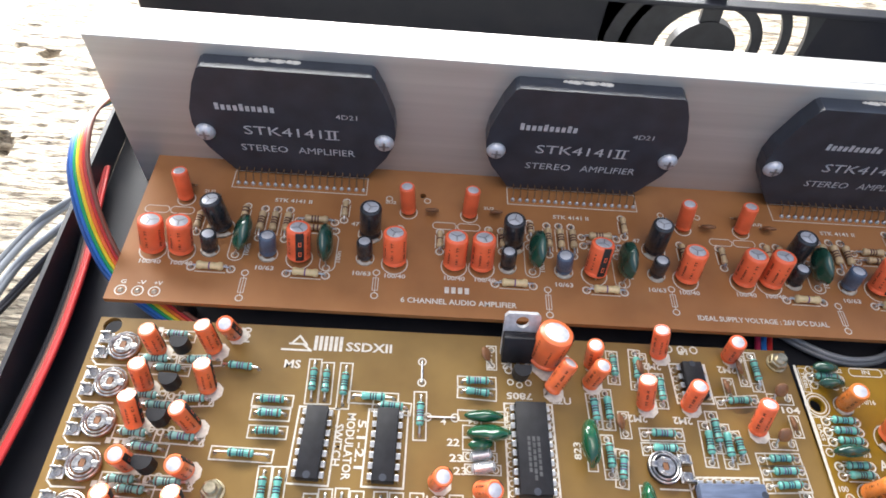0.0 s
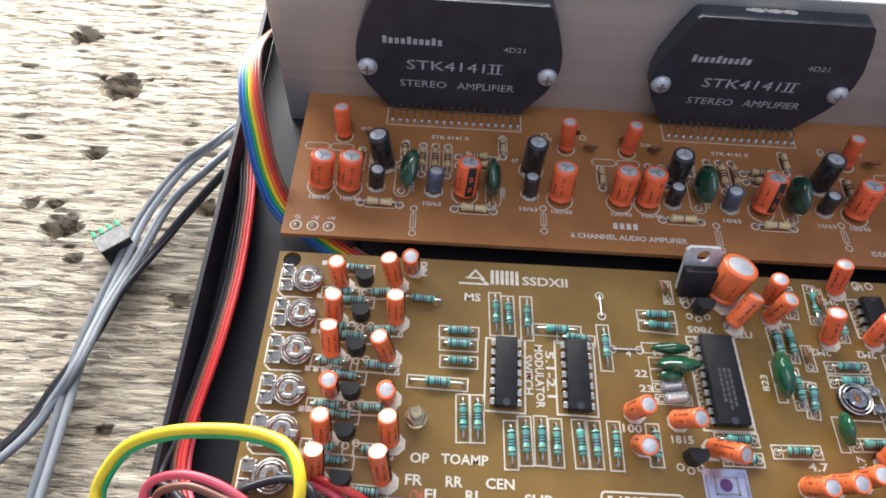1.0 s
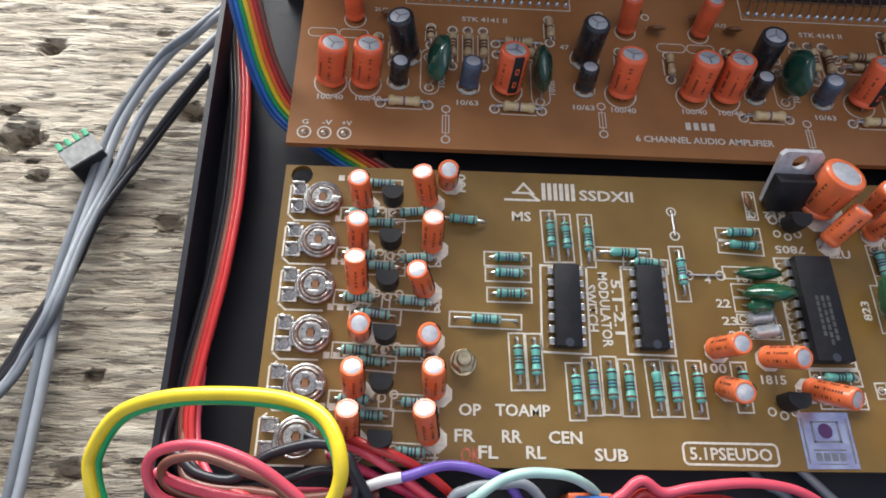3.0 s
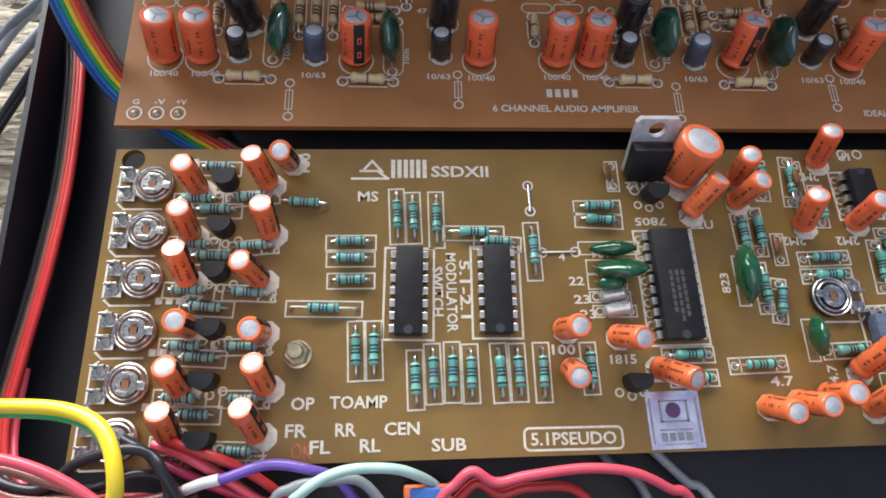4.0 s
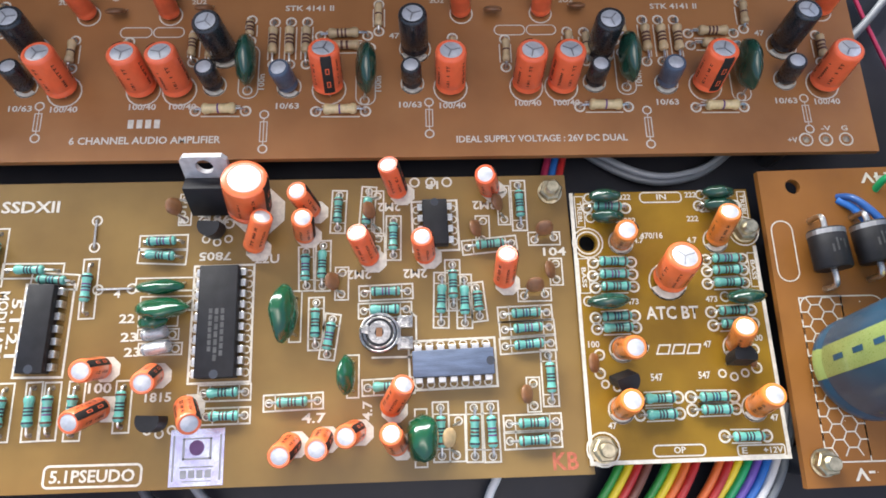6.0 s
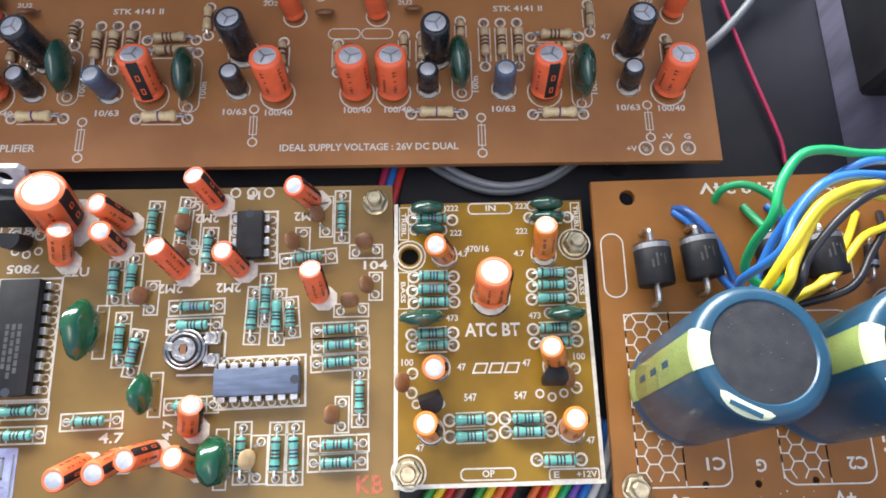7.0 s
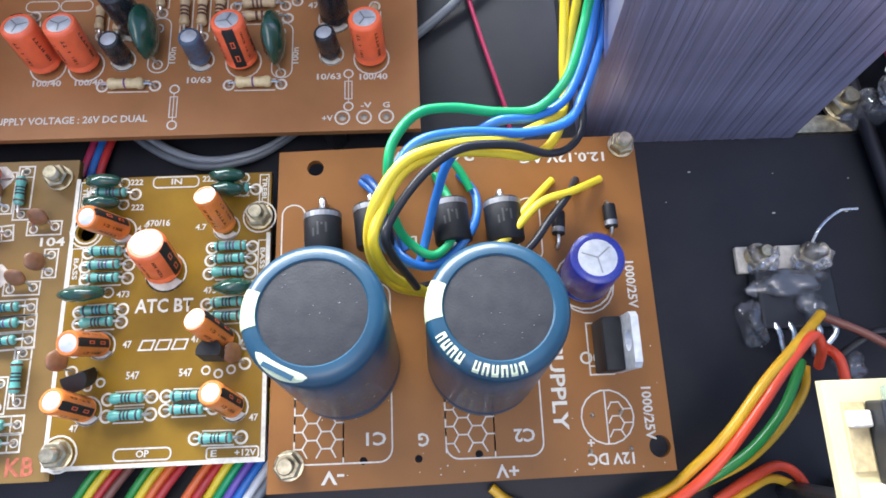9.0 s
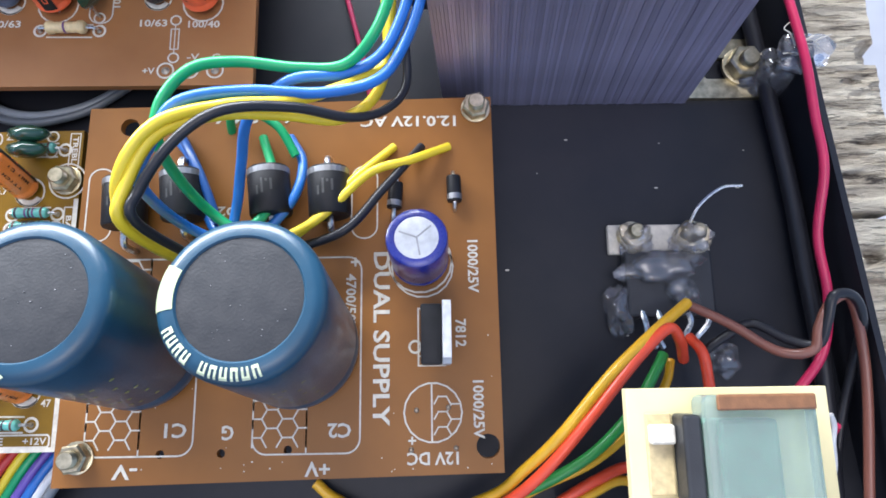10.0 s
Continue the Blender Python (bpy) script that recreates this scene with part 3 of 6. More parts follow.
def resistor(b, x0, y0, x1, y1, pale=False, box=True, rings=False, skin=None, lift=1.35, size=1.0, bands=None):
    d = math.hypot(x1 - x0, y1 - y0)
    span = round(d * 2) / 2
    skin = skin or ("pale_teal" if pale else "teal")
    length = min(6.2 * size, span - 1.6)
    r = 1.02 * size

    def body():
        h = length / 2
        m = Euler((0, math.pi / 2, 0)).to_matrix().to_4x4()
        return mesh_of(lathe(bmesh.new(), [(0.3, -h), (r * 0.75, -h + 0.12), (r, -h + 0.5), (r, -h + 1.2), (r * 0.84, -h + 1.65), (r * 0.84, h - 1.65), (r, h - 1.2), (r, h - 0.5), (r * 0.75, h - 0.12), (0.3, h)], 16, m), "resistor_body", M[skin], True)
    kind = random.randrange(5) if bands is None else bands

    def ring(u, w, mat):
        m = Euler((0, math.pi / 2, 0)).to_matrix().to_4x4()
        q = r * (0.86 if abs(u) < length / 2 - 1.5 else 1.005)
        return mesh_of(lathe(bmesh.new(), [(q - 0.02, u - w), (q + 0.035, u - w), (q + 0.035, u + w), (q - 0.02, u + w)], 16, m, False), "colour_band", M[mat], True)

    def wire(s):
        line = spline([(s * length * 0.45, 0, 0), (s * (span / 2 - 0.5), 0, -0.1), (s * span / 2, 0, -0.6), (s * span / 2, 0, -lift - 1.2)], 4)
        return mesh_of(tube(bmesh.new(), line, 0.27, 6), "lead", M["tin"], True)
    rz = math.degrees(math.atan2(y1 - y0, x1 - x0))
    mx, my = (x0 + x1) / 2, (y0 + y1) / 2
    slide = random.uniform(-0.5, 0.5) if span - length > 2.4 else 0
    ob = put("resistor", shared(("res", length, skin, r), body), b.ob, b.spot(mx, my, lift, 0, random.uniform(-2, 2), rz + random.uniform(-1.5, 1.5)))
    if skin in ("teal", "pale_teal"):
        inks = (("band_brown", "band", "band", "band_brown"), ("band", "band", "band_blue", "band_brown"), ("band_brown", "band", "band_brown", "band"), ("band_violet", "band", "band", "band"), ("band", "band_violet", "band", "band_brown"))[kind % 5]
        e = length / 2 - 0.85
        marks = [(-e, 0.2, inks[0]), (-0.62, 0.17, inks[1]), (0.05, 0.17, inks[2]), (0.72, 0.17, inks[1]), (e, 0.2, inks[3])][(1 if kind == 3 else 0):]
    else:
        ink = "band_brown" if skin == "tan" else "band_violet"
        marks = [(u, w, ink) for u, w in (((0.0, 0.2),), ((-0.7, 0.28), (0.5, 0.28)), ((-0.9, 0.26), (0.1, 0.26), (1.0, 0.26)), ((-1.2, 0.22), (-0.3, 0.22), (0.55, 0.22)))[kind % 4]]
    for u, w, ink in marks:
        put("colour_band", shared(("band", round(u, 2), w, skin, r, ink), lambda: ring(u, w, ink)), ob)
    for s in (-1, 1):
        put("lead", shared(("lead", s, span, length, lift), lambda: wire(s)), ob)
    ux, uy = (x1 - x0) / d, (y1 - y0) / d
    if box:
        if rings:
            for px, py in ((x0, y0), (x1, y1)):
                b.ring(px, py, 1.1, 0.42)
            for s in (-1.3, 1.3):
                b.line([(x0 + ux * 1.4 - uy * s, y0 + uy * 1.4 + ux * s), (x1 - ux * 1.4 - uy * s, y1 - uy * 1.4 + ux * s)], 0.28)
        else:
            g, s = 1.1, 1.6
            b.line([(x0 - ux * g - uy * s, y0 - uy * g + ux * s), (x1 + ux * g - uy * s, y1 + uy * g + ux * s), (x1 + ux * g + uy * s, y1 + uy * g - ux * s), (x0 - ux * g + uy * s, y0 - uy * g - ux * s)], 0.34, True)
            if b.key == "tone" and mx > 110:
                for px, py, k in ((x0, y0, 1), (x1, y1, -1)):
                    b.ring(px, py, 0.72, 0.26)
                    cx, cy = px + ux * k * 1.25, py + uy * k * 1.25
                    b.line([(cx - uy * s, cy + ux * s), (cx + uy * s, cy - ux * s)], 0.24)
    for px, py in ((x0, y0), (x1, y1)):
        pad(b, px, py, 0.5)
    return ob


def chip(b, x0, y0, x1, y1, n, row=6.6, skin="epoxy", height=2.9, lift=0.6):
    """A dual-in-line chip whose first row of n pins runs from x0, y0 to x1, y1; the other row lies to the left of that way."""
    d = math.hypot(x1 - x0, y1 - y0)
    pitch = d / (n - 1)
    rz = math.degrees(math.atan2(y1 - y0, x1 - x0))
    bm = box(bmesh.new(), -pitch * 0.5, 0.62, lift, d + pitch * 0.5, row - 0.62, lift + height, 0.25)
    ob = part("chip", bm, M[skin], b.ob, "black dual-in-line chip" if skin == "epoxy" else "dusty blue-grey dual-in-line chip", b.spot(x0, y0, 0, 0, 0, rz), True)
    pin = shared(("pin", lift), lambda: mesh_of(box(box(bmesh.new(), -0.75, -0.5, lift + 1.0, 0.75, 0.62, lift + 1.4, 0.1), -0.72, -0.5, -0.8, 0.72, -0.15, lift + 1.1), "pin", M["tin"]))
    for k in range(n):
        put("pin", pin, ob, at_mm(k * pitch, 0, 0))
        put("pin", pin, ob, at_mm(k * pitch, row, 0, 0, 0, 180))
    part("notch", lathe(bmesh.new(), [(0.9, lift + height + 0.01), (0.85, lift + height + 0.02)], 14, Matrix.Translation((d + pitch * 0.2, row / 2, 0))), M["module"], ob)
    if n == 10:
        for row_y, m0, m1 in ((3.4, 8, 17), (4.6, 8, 19), (5.8, 8, 18)):
            for k in range(7):
                u = m0 + (m1 - m0) * k / 7
                part("printed_bar", box(bmesh.new(), u, row_y - 0.35, lift + height + 0.01, u + (m1 - m0) / 9, row_y + 0.35, lift + height + 0.03), M["chip_print"], ob)
    c, s = math.cos(radians(rz)), math.sin(radians(rz))
    o = [(x0 + u * c - v * s, y0 + u * s + v * c) for u, v in ((-1.9, -1.7), (d + 1.9, -1.7), (d + 1.9, row + 1.7), (-1.9, row + 1.7))]
    b.line(o, 0.45, True)
    for k in range(n):
        for v in (-0.7, row + 0.7):
            if n > 7 or n == 4 or skin != "epoxy":
                b.arc(x0 + k * pitch * c - v * s, y0 + k * pitch * s + v * c, 0.75, 0, 360, 0.28, 10)
    return ob


def transistor(b, x, y, turn=0, lean=0, print_=True):
    def body():
        bm = bmesh.new()
        o = [(2.3 * math.cos(radians(q)), 2.3 * math.sin(radians(q))) for q in range(-205, 26, 15)]
        slab(bm, o, 2.0, 6.6)
        return mesh_of(bm, "transistor", M["epoxy"])
    ob = put("transistor", shared("to92", body), b.ob, b.spot(x, y, 0, lean, 0, turn), "black plastic transistor")
    for k in (-1.27, 0, 1.27):
        put("leg", shared("to92leg", lambda: mesh_of(box(bmesh.new(), -0.23, -0.2, -1, 0.23, 0.2, 2.2), "leg", M["tin"])), ob, at_mm(k, 0, 0))
    if print_:
        for k in (-2.4, 0, 2.4):
            b.ring(x + k, y - 1.9 - (0.7 if k == 0 else 0), 0.75, 0.36)


def trimmer(b, x, y, big=False):
    """A flat open trimming resistor with a slotted metal wiper and three tinned tabs."""
    flip = -1 if big else 1
    r = 4.0 if not big else 4.2

    def disc():
        return mesh_of(lathe(bmesh.new(), [(r, 0.6), (r, 1.4), (r * 0.96, 1.55), (r * 0.3, 1.55)], 32), "trimmer_disc", M["plastic" if big else "disc"], True)

    def wiper():
        """Concentric pressed rings and a slotted centre with two raised lugs."""
        bm = bmesh.new()
        for q0, q1, z in ((0.99, 0.88, 1.75), (0.80, 0.70, 2.0)):
            lathe(bm, [(r * q0, 1.5), (r * q0, z), (r * (q0 + q1) / 2, z + 0.16), (r * q1, z), (r * q1, 1.5)], 32, None, False)
        o = [(2.35 * math.cos(k * math.pi / 12), 2.35 * math.sin(k * math.pi / 12)) for k in range(24)]
        slab(bm, o, 1.9, 2.15, [(0, 0, 0.95)])
        box(bm, -1.1, -1.9, 2.1, 1.1, -1.45, 2.75, 0.08), box(bm, -1.1, 1.45, 2.1, 1.1, 1.9, 2.75, 0.08), box(bm, 2.0, -0.8, 1.6, 3.7, 0.8, 2.3, 0.1)
        for k in (-0.9, 0, 0.9):
            box(bm, -2.1, k - 0.2, 2.12, -1.45, k + 0.2, 2.3)
        return mesh_of(bm, "wiper", M["dull_tin"], True)

    def tab():
        bm = box(bmesh.new(), -1.6, -1.35, 0.3, 1.6, 1.35, 1.0, 0.12)
        lathe(bm, [(1.15, 0.95), (1.0, 1.3), (0.62, 1.32), (0.58, 0.7)], 14, None, False)
        box(bm, -1.6, 0.9, 0.9, 1.0, 1.35, 2.4, 0.1)
        return mesh_of(bm, "tab", M["dull_tin"], True)
    ob = put("trimmer", shared(("trim", big), disc), b.ob, b.spot(x, y), "open trimming resistor with tinned tabs")
    put("wiper", shared(("wip", big), wiper), ob, at_mm(0, 0, 0, 0, 0, random.uniform(-12, 12) + (0 if not big else 180)))
    put("slot", shared("trimslot", lambda: mesh_of(box(bmesh.new(), -0.62, -0.95, 1.6, 0.62, 0.95, 2.2), "slot", M["disc"])), ob)
    for s in (-2.2, 2.2):
        put("tab", shared("trimtab", tab), ob, at_mm(-flip * 5.3, s, 0, 0, 0, 0 if flip > 0 else 180))
    put("link_bar", shared("trimbar", lambda: mesh_of(box(bmesh.new(), -1.2, -2.4, 0.5, 1.2, 2.4, 1.1, 0.1), "link_bar", M["dull_tin"])), ob, at_mm(-flip * 3.2, 0, 0))
    b.line([(x - flip * 7.6, y - 3.6), (x - flip * 6, y - 5), (x + flip * 1.5, y - 5)], 0.4)
    b.line([(x - flip * 7.6, y - 3.6), (x - flip * 7.6, y + 3.4), (x - flip * 6.4, y + 4.4)], 0.4)


def pillow(r0, r1, thick, mat, name, soft=0.85):
    """A dipped capacitor body: a rounded pillow in the x-z plane."""
    bm = bmesh.new()
    bmesh.ops.create_uvsphere(bm, u_segments=20, v_segments=12, radius=1.0)
    for v in bm.verts:
        p = v.co
        sx, sy, sz = (math.copysign(abs(p.x) ** soft, p.x), math.copysign(abs(p.y) ** 0.95, p.y), math.copysign(abs(p.z) ** soft, p.z))
        lump = 1 + 0.13 * noise.noise(p * 1.6 + Vector((r0, r1, 0))) if thick > 1 else 1
        v.co = (sx * r0 * lump, sy * thick * lump, sz * r1 * lump - 0.06 * sx * sx)
    return mesh_of(bm, name, mat, True)


def film(b, x0, y0, x1, y1, w=None, h=6.0, thick=1.9, skin="green", lean=0, roll=0, ink=True):
    """A dipped film capacitor on two leads that stands over x0, y0 to x1, y1."""
    d = math.hypot(x1 - x0, y1 - y0)
    w = w or d + 1.5
    rz = math.degrees(math.atan2(y1 - y0, x1 - x0))
    me = shared(("film", round(w), round(h), round(thick, 1), skin), lambda: pillow(round(w) / 2, round(h) / 2, thick, M[skin], "film_capacitor", 0.72 if thick > 2.9 else 1.22 if skin == "green" else 1.08))
    mx, my = (x0 + x1) / 2, (y0 + y1) / 2
    ob = put("film_capacitor", me, b.ob, b.spot(mx, my, 0.6, 0, 0, rz) @ Matrix.Rotation(radians(lean), 4, "X") @ Matrix.Rotation(radians(roll), 4, "Y") @ Matrix.Translation((0, 0, (h / 2 + 0.3) * MM)), "glossy green dipped film capacitor")
    s = min(d, w - 1.5) / 2
    for k in (-s, s):
        part("lead", tube(bmesh.new(), [Vector((k * 0.9, 0, -h * 0.32)), Vector((k, 0, -h / 2 - 2))], 0.26, 6), M["tin"], ob)
    if ink:
        b.rect(min(x0, x1) - 1.2, min(y0, y1) - 1.3, max(x0, x1) + 1.2, max(y0, y1) + 1.3) if b.key == "tone" else None
        if b.key != "tone":
            b.ring(x1, y1, 1.0), b.ring(x0, y0, 1.0)


def disc(b, x0, y0, x1, y1, r=2.1, skin="disc", lean=40):
    d = max(2.0, math.hypot(x1 - x0, y1 - y0))
    rz = math.degrees(math.atan2(y1 - y0, x1 - x0))
    me = shared(("disc", r, skin), lambda: pillow(r * 0.92, r * 0.92, 0.7, M[skin], "ceramic_capacitor"))
    ob = put("ceramic_capacitor", me, b.ob, b.spot((x0 + x1) / 2, (y0 + y1) / 2, 0.3, 0, 0, rz) @ Matrix.Rotation(radians(lean), 4, "X") @ Matrix.Translation((0, 0, (r + 0.6) * MM)), "tan dipped ceramic disc capacitor")
    for k in (-0.5, 0.5):
        part("lead", tube(bmesh.new(), [Vector((k * d * 0.7, 0, -r * 0.5)), Vector((k * d, 0, -r - 1.4))], 0.24, 6), M["tin"], ob)
    if b.key == "tone":
        x0, x1, y0, y1 = min(x0, x1), max(x0, x1), min(y0, y1), max(y0, y1)
        b.rect(x0 - 1.3, y0 - 1.2, x1 + 1.3, y1 + 1.2)
        b.ring(x0, y0, 0.75), b.ring(x1, y1, 0.75)
    elif b.key == "bass":
        b.ring(x0, y0, 1.0, 0.4), b.ring(x1, y1, 1.0, 0.4)


def mica(b, x0, y0, x1, y1):
    d = math.hypot(x1 - x0, y1 - y0)
    m = Euler((0, math.pi / 2, 0)).to_matrix().to_4x4()
    ob = part("styrene_capacitor", lathe(bmesh.new(), [(0.4, -d / 2), (1.3, -d / 2 + 0.5), (1.5, 0), (1.3, d / 2 - 0.5), (0.4, d / 2)], 14, m), M["clear"], b.ob, "clear styrene capacitor with foil inside", b.spot((x0 + x1) / 2, (y0 + y1) / 2, 1.8, 0, -8, 8), True)
    part("foil", lathe(bmesh.new(), [(0.75, -d / 2 + 0.9), (0.75, d / 2 - 0.9)], 12, m), M["tin"], ob)
    b.rect(x0 - 1.3, y0 - 1.2, x1 + 1.3, y1 + 1.2)
    b.ring(x0, y0, 0.75), b.ring(x1, y1, 0.75)


def nut(b, x, y, tall=3.2):
    """A screw with a hexagonal nut that holds the board off the case floor."""
    me = shared("hexnut", lambda: mesh_of(lathe(bmesh.new(), [(2.3, 0.4), (2.55, 0.6), (2.55, 2.1), (2.2, 2.4), (1.5, 2.4)], 6), "nut", M["zinc"]))
    ob = put("hex_nut", me, b.ob, b.spot(x, y, 0, 0, 0, random.uniform(0, 60)), "zinc-plated hexagonal nut")
    put("washer", shared("washer", lambda: mesh_of(lathe(bmesh.new(), [(2.7, 0.05), (2.7, 0.4), (2.55, 0.45)], 24), "washer", M["zinc"], True)), ob)
    low = FLOOR - b.z

    def screw():
        bm = lathe(bmesh.new(), [(1.45, low), (1.45, 0), (1.5, 2.6)], 14)
        for k in range(3):
            lathe(bm, [(1.3, 2.7 + k * 0.45), (1.5, 2.85 + k * 0.45), (1.3, 3.1 + k * 0.45)], 14)
        return mesh_of(bm, "screw", M["zinc"], True)
    put("screw", shared(("screw", low), screw), ob)
    put("spacer", shared(("spacer", low), lambda: mesh_of(lathe(bmesh.new(), [(3, low), (3, -1.65)], 16), "spacer", M["plastic"], True)), ob)


def regulator(b, x0, y0, x1, y1, lean=0):
    """An upright regulator with a drilled metal tab at its back; x0, y0 to x1, y1 is the line of its feet."""
    rz = math.degrees(math.atan2(y1 - y0, x1 - x0))
    ob = part("regulator", box(bmesh.new(), -4.8, -1.4, 1.6, 4.8, 2.0, 9.8, 0.35), M["epoxy"], b.ob, "black voltage regulator with a metal tab", b.spot((x0 + x1) / 2, (y0 + y1) / 2, 0, lean, 0, rz), True)
    plate = slab(bmesh.new(), [(-4.8, 1.8), (4.8, 1.8), (4.8, 14.2), (3.9, 15.2), (-3.9, 15.2), (-4.8, 14.2)], 0, 1.3, [(0, 12.6, 1.8)])
    part("metal_tab", plate, M["alu"], ob, "drilled aluminium tab", at_mm(0, 3.35, 0, 90, 0, 0))
    for k in (-2.54, 0, 2.54):
        part("leg", box(bmesh.new(), k - 0.4, -0.2, -1, k + 0.4, 0.25, 2.7), M["tin"], ob)
        b.ring(b.x + 0 + (x0 + x1) / 2 - b.x + k, (y0 + y1) / 2 - 1.6, 1.0, 0.4)


def diode(b, x0, y0, x1, y1, big=False):
    d = math.hypot(x1 - x0, y1 - y0)
    rz = math.degrees(math.atan2(y1 - y0, x1 - x0))
    r, h = (3.65, 4.3) if big else (1.3, 2.4)
    lift = r + (0.9 if big else 0.4)
    m = Euler((0, math.pi / 2, 0)).to_matrix().to_4x4()
    ob = part("diode", lathe(bmesh.new(), [(r * 0.5, -h), (r * 0.94, -h + 0.05), (r, -h + 0.4), (r, h - 0.4), (r * 0.94, h - 0.05), (r * 0.5, h)], 24, m), M["epoxy"], b.ob, "black axial rectifier diode", b.spot((x0 + x1) / 2, (y0 + y1) / 2, lift, 0, 0, rz), True)
    u = -h + 0.9 if big else h - 0.9
    part("cathode_band", lathe(bmesh.new(), [(r + 0.02, u - 0.5), (r + 0.04, u - 0.5), (r + 0.04, u + 0.5), (r + 0.02, u + 0.5)], 24, m), M["score"], ob, "dull silver band")
    if big:
        bm = bmesh.new()
        for a, p, q in ((-20, -1.4, 0.6), (-8, -1.4, -0.9), (4, -1.6, 1.0), (18, -0.4, 1.2)):
            bm.faces.new([bm.verts.new((u2, -(r + 0.05) * math.sin(radians(w)), (r + 0.05) * math.cos(radians(w)))) for u2, w in ((p, a), (q, a), (q, a + 6), (p, a + 6))])
        part("printed_mark", bm, M["chip_print"], ob)
    for s in (-1, 1):
        line = spline([(s * (h - 0.3), 0, 0), (s * (d / 2 - 1), 0, 0), (s * d / 2, 0, -1), (s * d / 2, 0, -lift - 1)], 4)
        part("lead", tube(bmesh.new(), line, 0.6 if big else 0.4, 8), M["tin"], ob, smooth=True)


def loop(b, x0, y0, x1, y1):
    """A wire link between two printed rings."""
    for x, y in ((x0, y0), (x1, y1)):
        b.ring(x, y, 1.0, 0.36)
        pad(b, x, y, 0.45)
    d = Vector((x1 - x0, y1 - y0, 0))
    s = Vector((-d.y, d.x, 0)).normalized() * 0.35
    u = d.normalized()
    b.line([(x0 + u.x, y0 + u.y), (x1 - u.x, y1 - u.y)], 0.3)
    bm = tube(bmesh.new(), [Vector((0, 0, -0.8)), Vector((0, 0, 0.35)), Vector((d.x, d.y, 0.35)), Vector((d.x, d.y, -0.8))], 0.25, 6)
    part("wire_link", bm, M["tin"], b.ob, "", b.spot(x0, y0))


def link(b, x, y0, y1):
    """A printed zero-ohm link: two rings and a narrow box."""
    b.ring(x, y0, 0.95), b.ring(x, y1, 0.95)
    b.rect(x - 0.75, y0 - 1.8, x + 0.75, y1 + 1.8, 0.22)
    b.line([(x, y0 - 1), (x, y1 + 1)], 0.2)


def cable(name, label, pts, color, r=0.75, n=1, gap=None, across=(1, 0, 0), group="", steps=7):
    """One wire, or several side by side, as things of their own."""
    p0 = Vector(pts[0])
    colors = color if isinstance(color, (list, tuple)) else [color] * n
    gap = gap or 2.05 * r
    for i, c in enumerate(colors):
        o = Vector(across) * gap * (i - (len(colors) - 1) / 2)
        line = spline([Vector(p) + o - p0 for p in pts], steps)
        ob = put(name, mesh_of(tube(bmesh.new(), line, r, 10), name, WIRE[c], True), None, at_mm(*p0))
        tagged(ob, label.replace("COLOUR", {"leaf": "leaf-green"}.get(c, c)), "wire", group)

surroundings()
bench()
case()
heat_sink()

# the tone board, ochre, in front on the left
tone = Board("tone", [(1.2, -67.2), (192.8, -66.0), (191.4, -2.0), (1.2, -2.5)], 0.0, [(5, -5, 2.4), (41.4, -46.9, 1.6), (187.8, -6.1, 1.6)], "ochre phenolic surround-decoder circuit board crowded with components")
capacitor(tone, SMALL, 19.3, -12.1, 7, 112)
capacitor(tone, SMALL, 18.8, -22.3, 11, 77)
capacitor(tone, SMALL, 19.4, -32.1, 21, 92)
capacitor(tone, SMALL, 20.3, -41.3, 7, -55)
capacitor(tone, SMALL, 20.0, -53.1, 15, 85)
capacitor(tone, SMALL, 19.5, -62.3, 25, 85)
capacitor(tone, SMALL, 33.7, -10.9, 15, 129)
capacitor(tone, SMALL, 37.8, -5.8, 14, -95)
capacitor(tone, SMALL, 34.6, -22.0, 14, 90)
capacitor(tone, SMALL, 33.4, -32.0, 12, 151)
capacitor(tone, SMALL, 34.1, -42.4, 9, -82)
capacitor(tone, SMALL, 35.7, -53.0, 17, 99)
capacitor(tone, SMALL, 34.8, -61.7, 24, 105)
capacitor(tone, SMALL, 122.9, -17.9, 33, 47)
capacitor(tone, SMALL, 135.0, -9.6, 9, 150)
capacitor(tone, SMALL, 133.7, -15.2, 8, 27)
capacitor(tone, SMALL, 93.4, -42.7, 10, -57)
capacitor(tone, SMALL, 103.9, -44.2, 19, -48)
capacitor(tone, SMALL, 94.4, -50.6, 18, -110)
capacitor(tone, SMALL, 111.1, -50.6, 33, -42)
capacitor(tone, SCARLET, 154.0, -5.7, 17, 125)
capacitor(tone, SCARLET, 174.3, -5.2, 11, -163)
capacitor(tone, SCARLET, 147.8, -20.9, 20, 121)
capacitor(tone, SCARLET, 159.7, -20.3, 8, 115)
capacitor(tone, SCARLET, 176.4, -26.4, 20, 93)
capacitor(tone, SMALL, 152.0, -52.2, 31, 53)
capacitor(tone, SMALL, 132.3, -58.4, 12, -92)
capacitor(tone, SMALL, 138.5, -57.6, 11, -75)
capacitor(tone, SMALL, 145.1, -56.4, 7, -131)
capacitor(tone, SMALL, 153.4, -59.4, 14, 106)
resistor(tone, 15.5, -14.5, 23.3, -14.4, pale=True)
resistor(tone, 15.3, -24.1, 23.5, -24.6, pale=True)
resistor(tone, 15.6, -33.8, 23.4, -34.3, pale=True)
resistor(tone, 16.1, -45.0, 23.9, -45.2, pale=True)
resistor(tone, 16.2, -54.7, 23.8, -54.9, pale=True)
resistor(tone, 16.6, -63.2, 24.0, -63.4, pale=True)
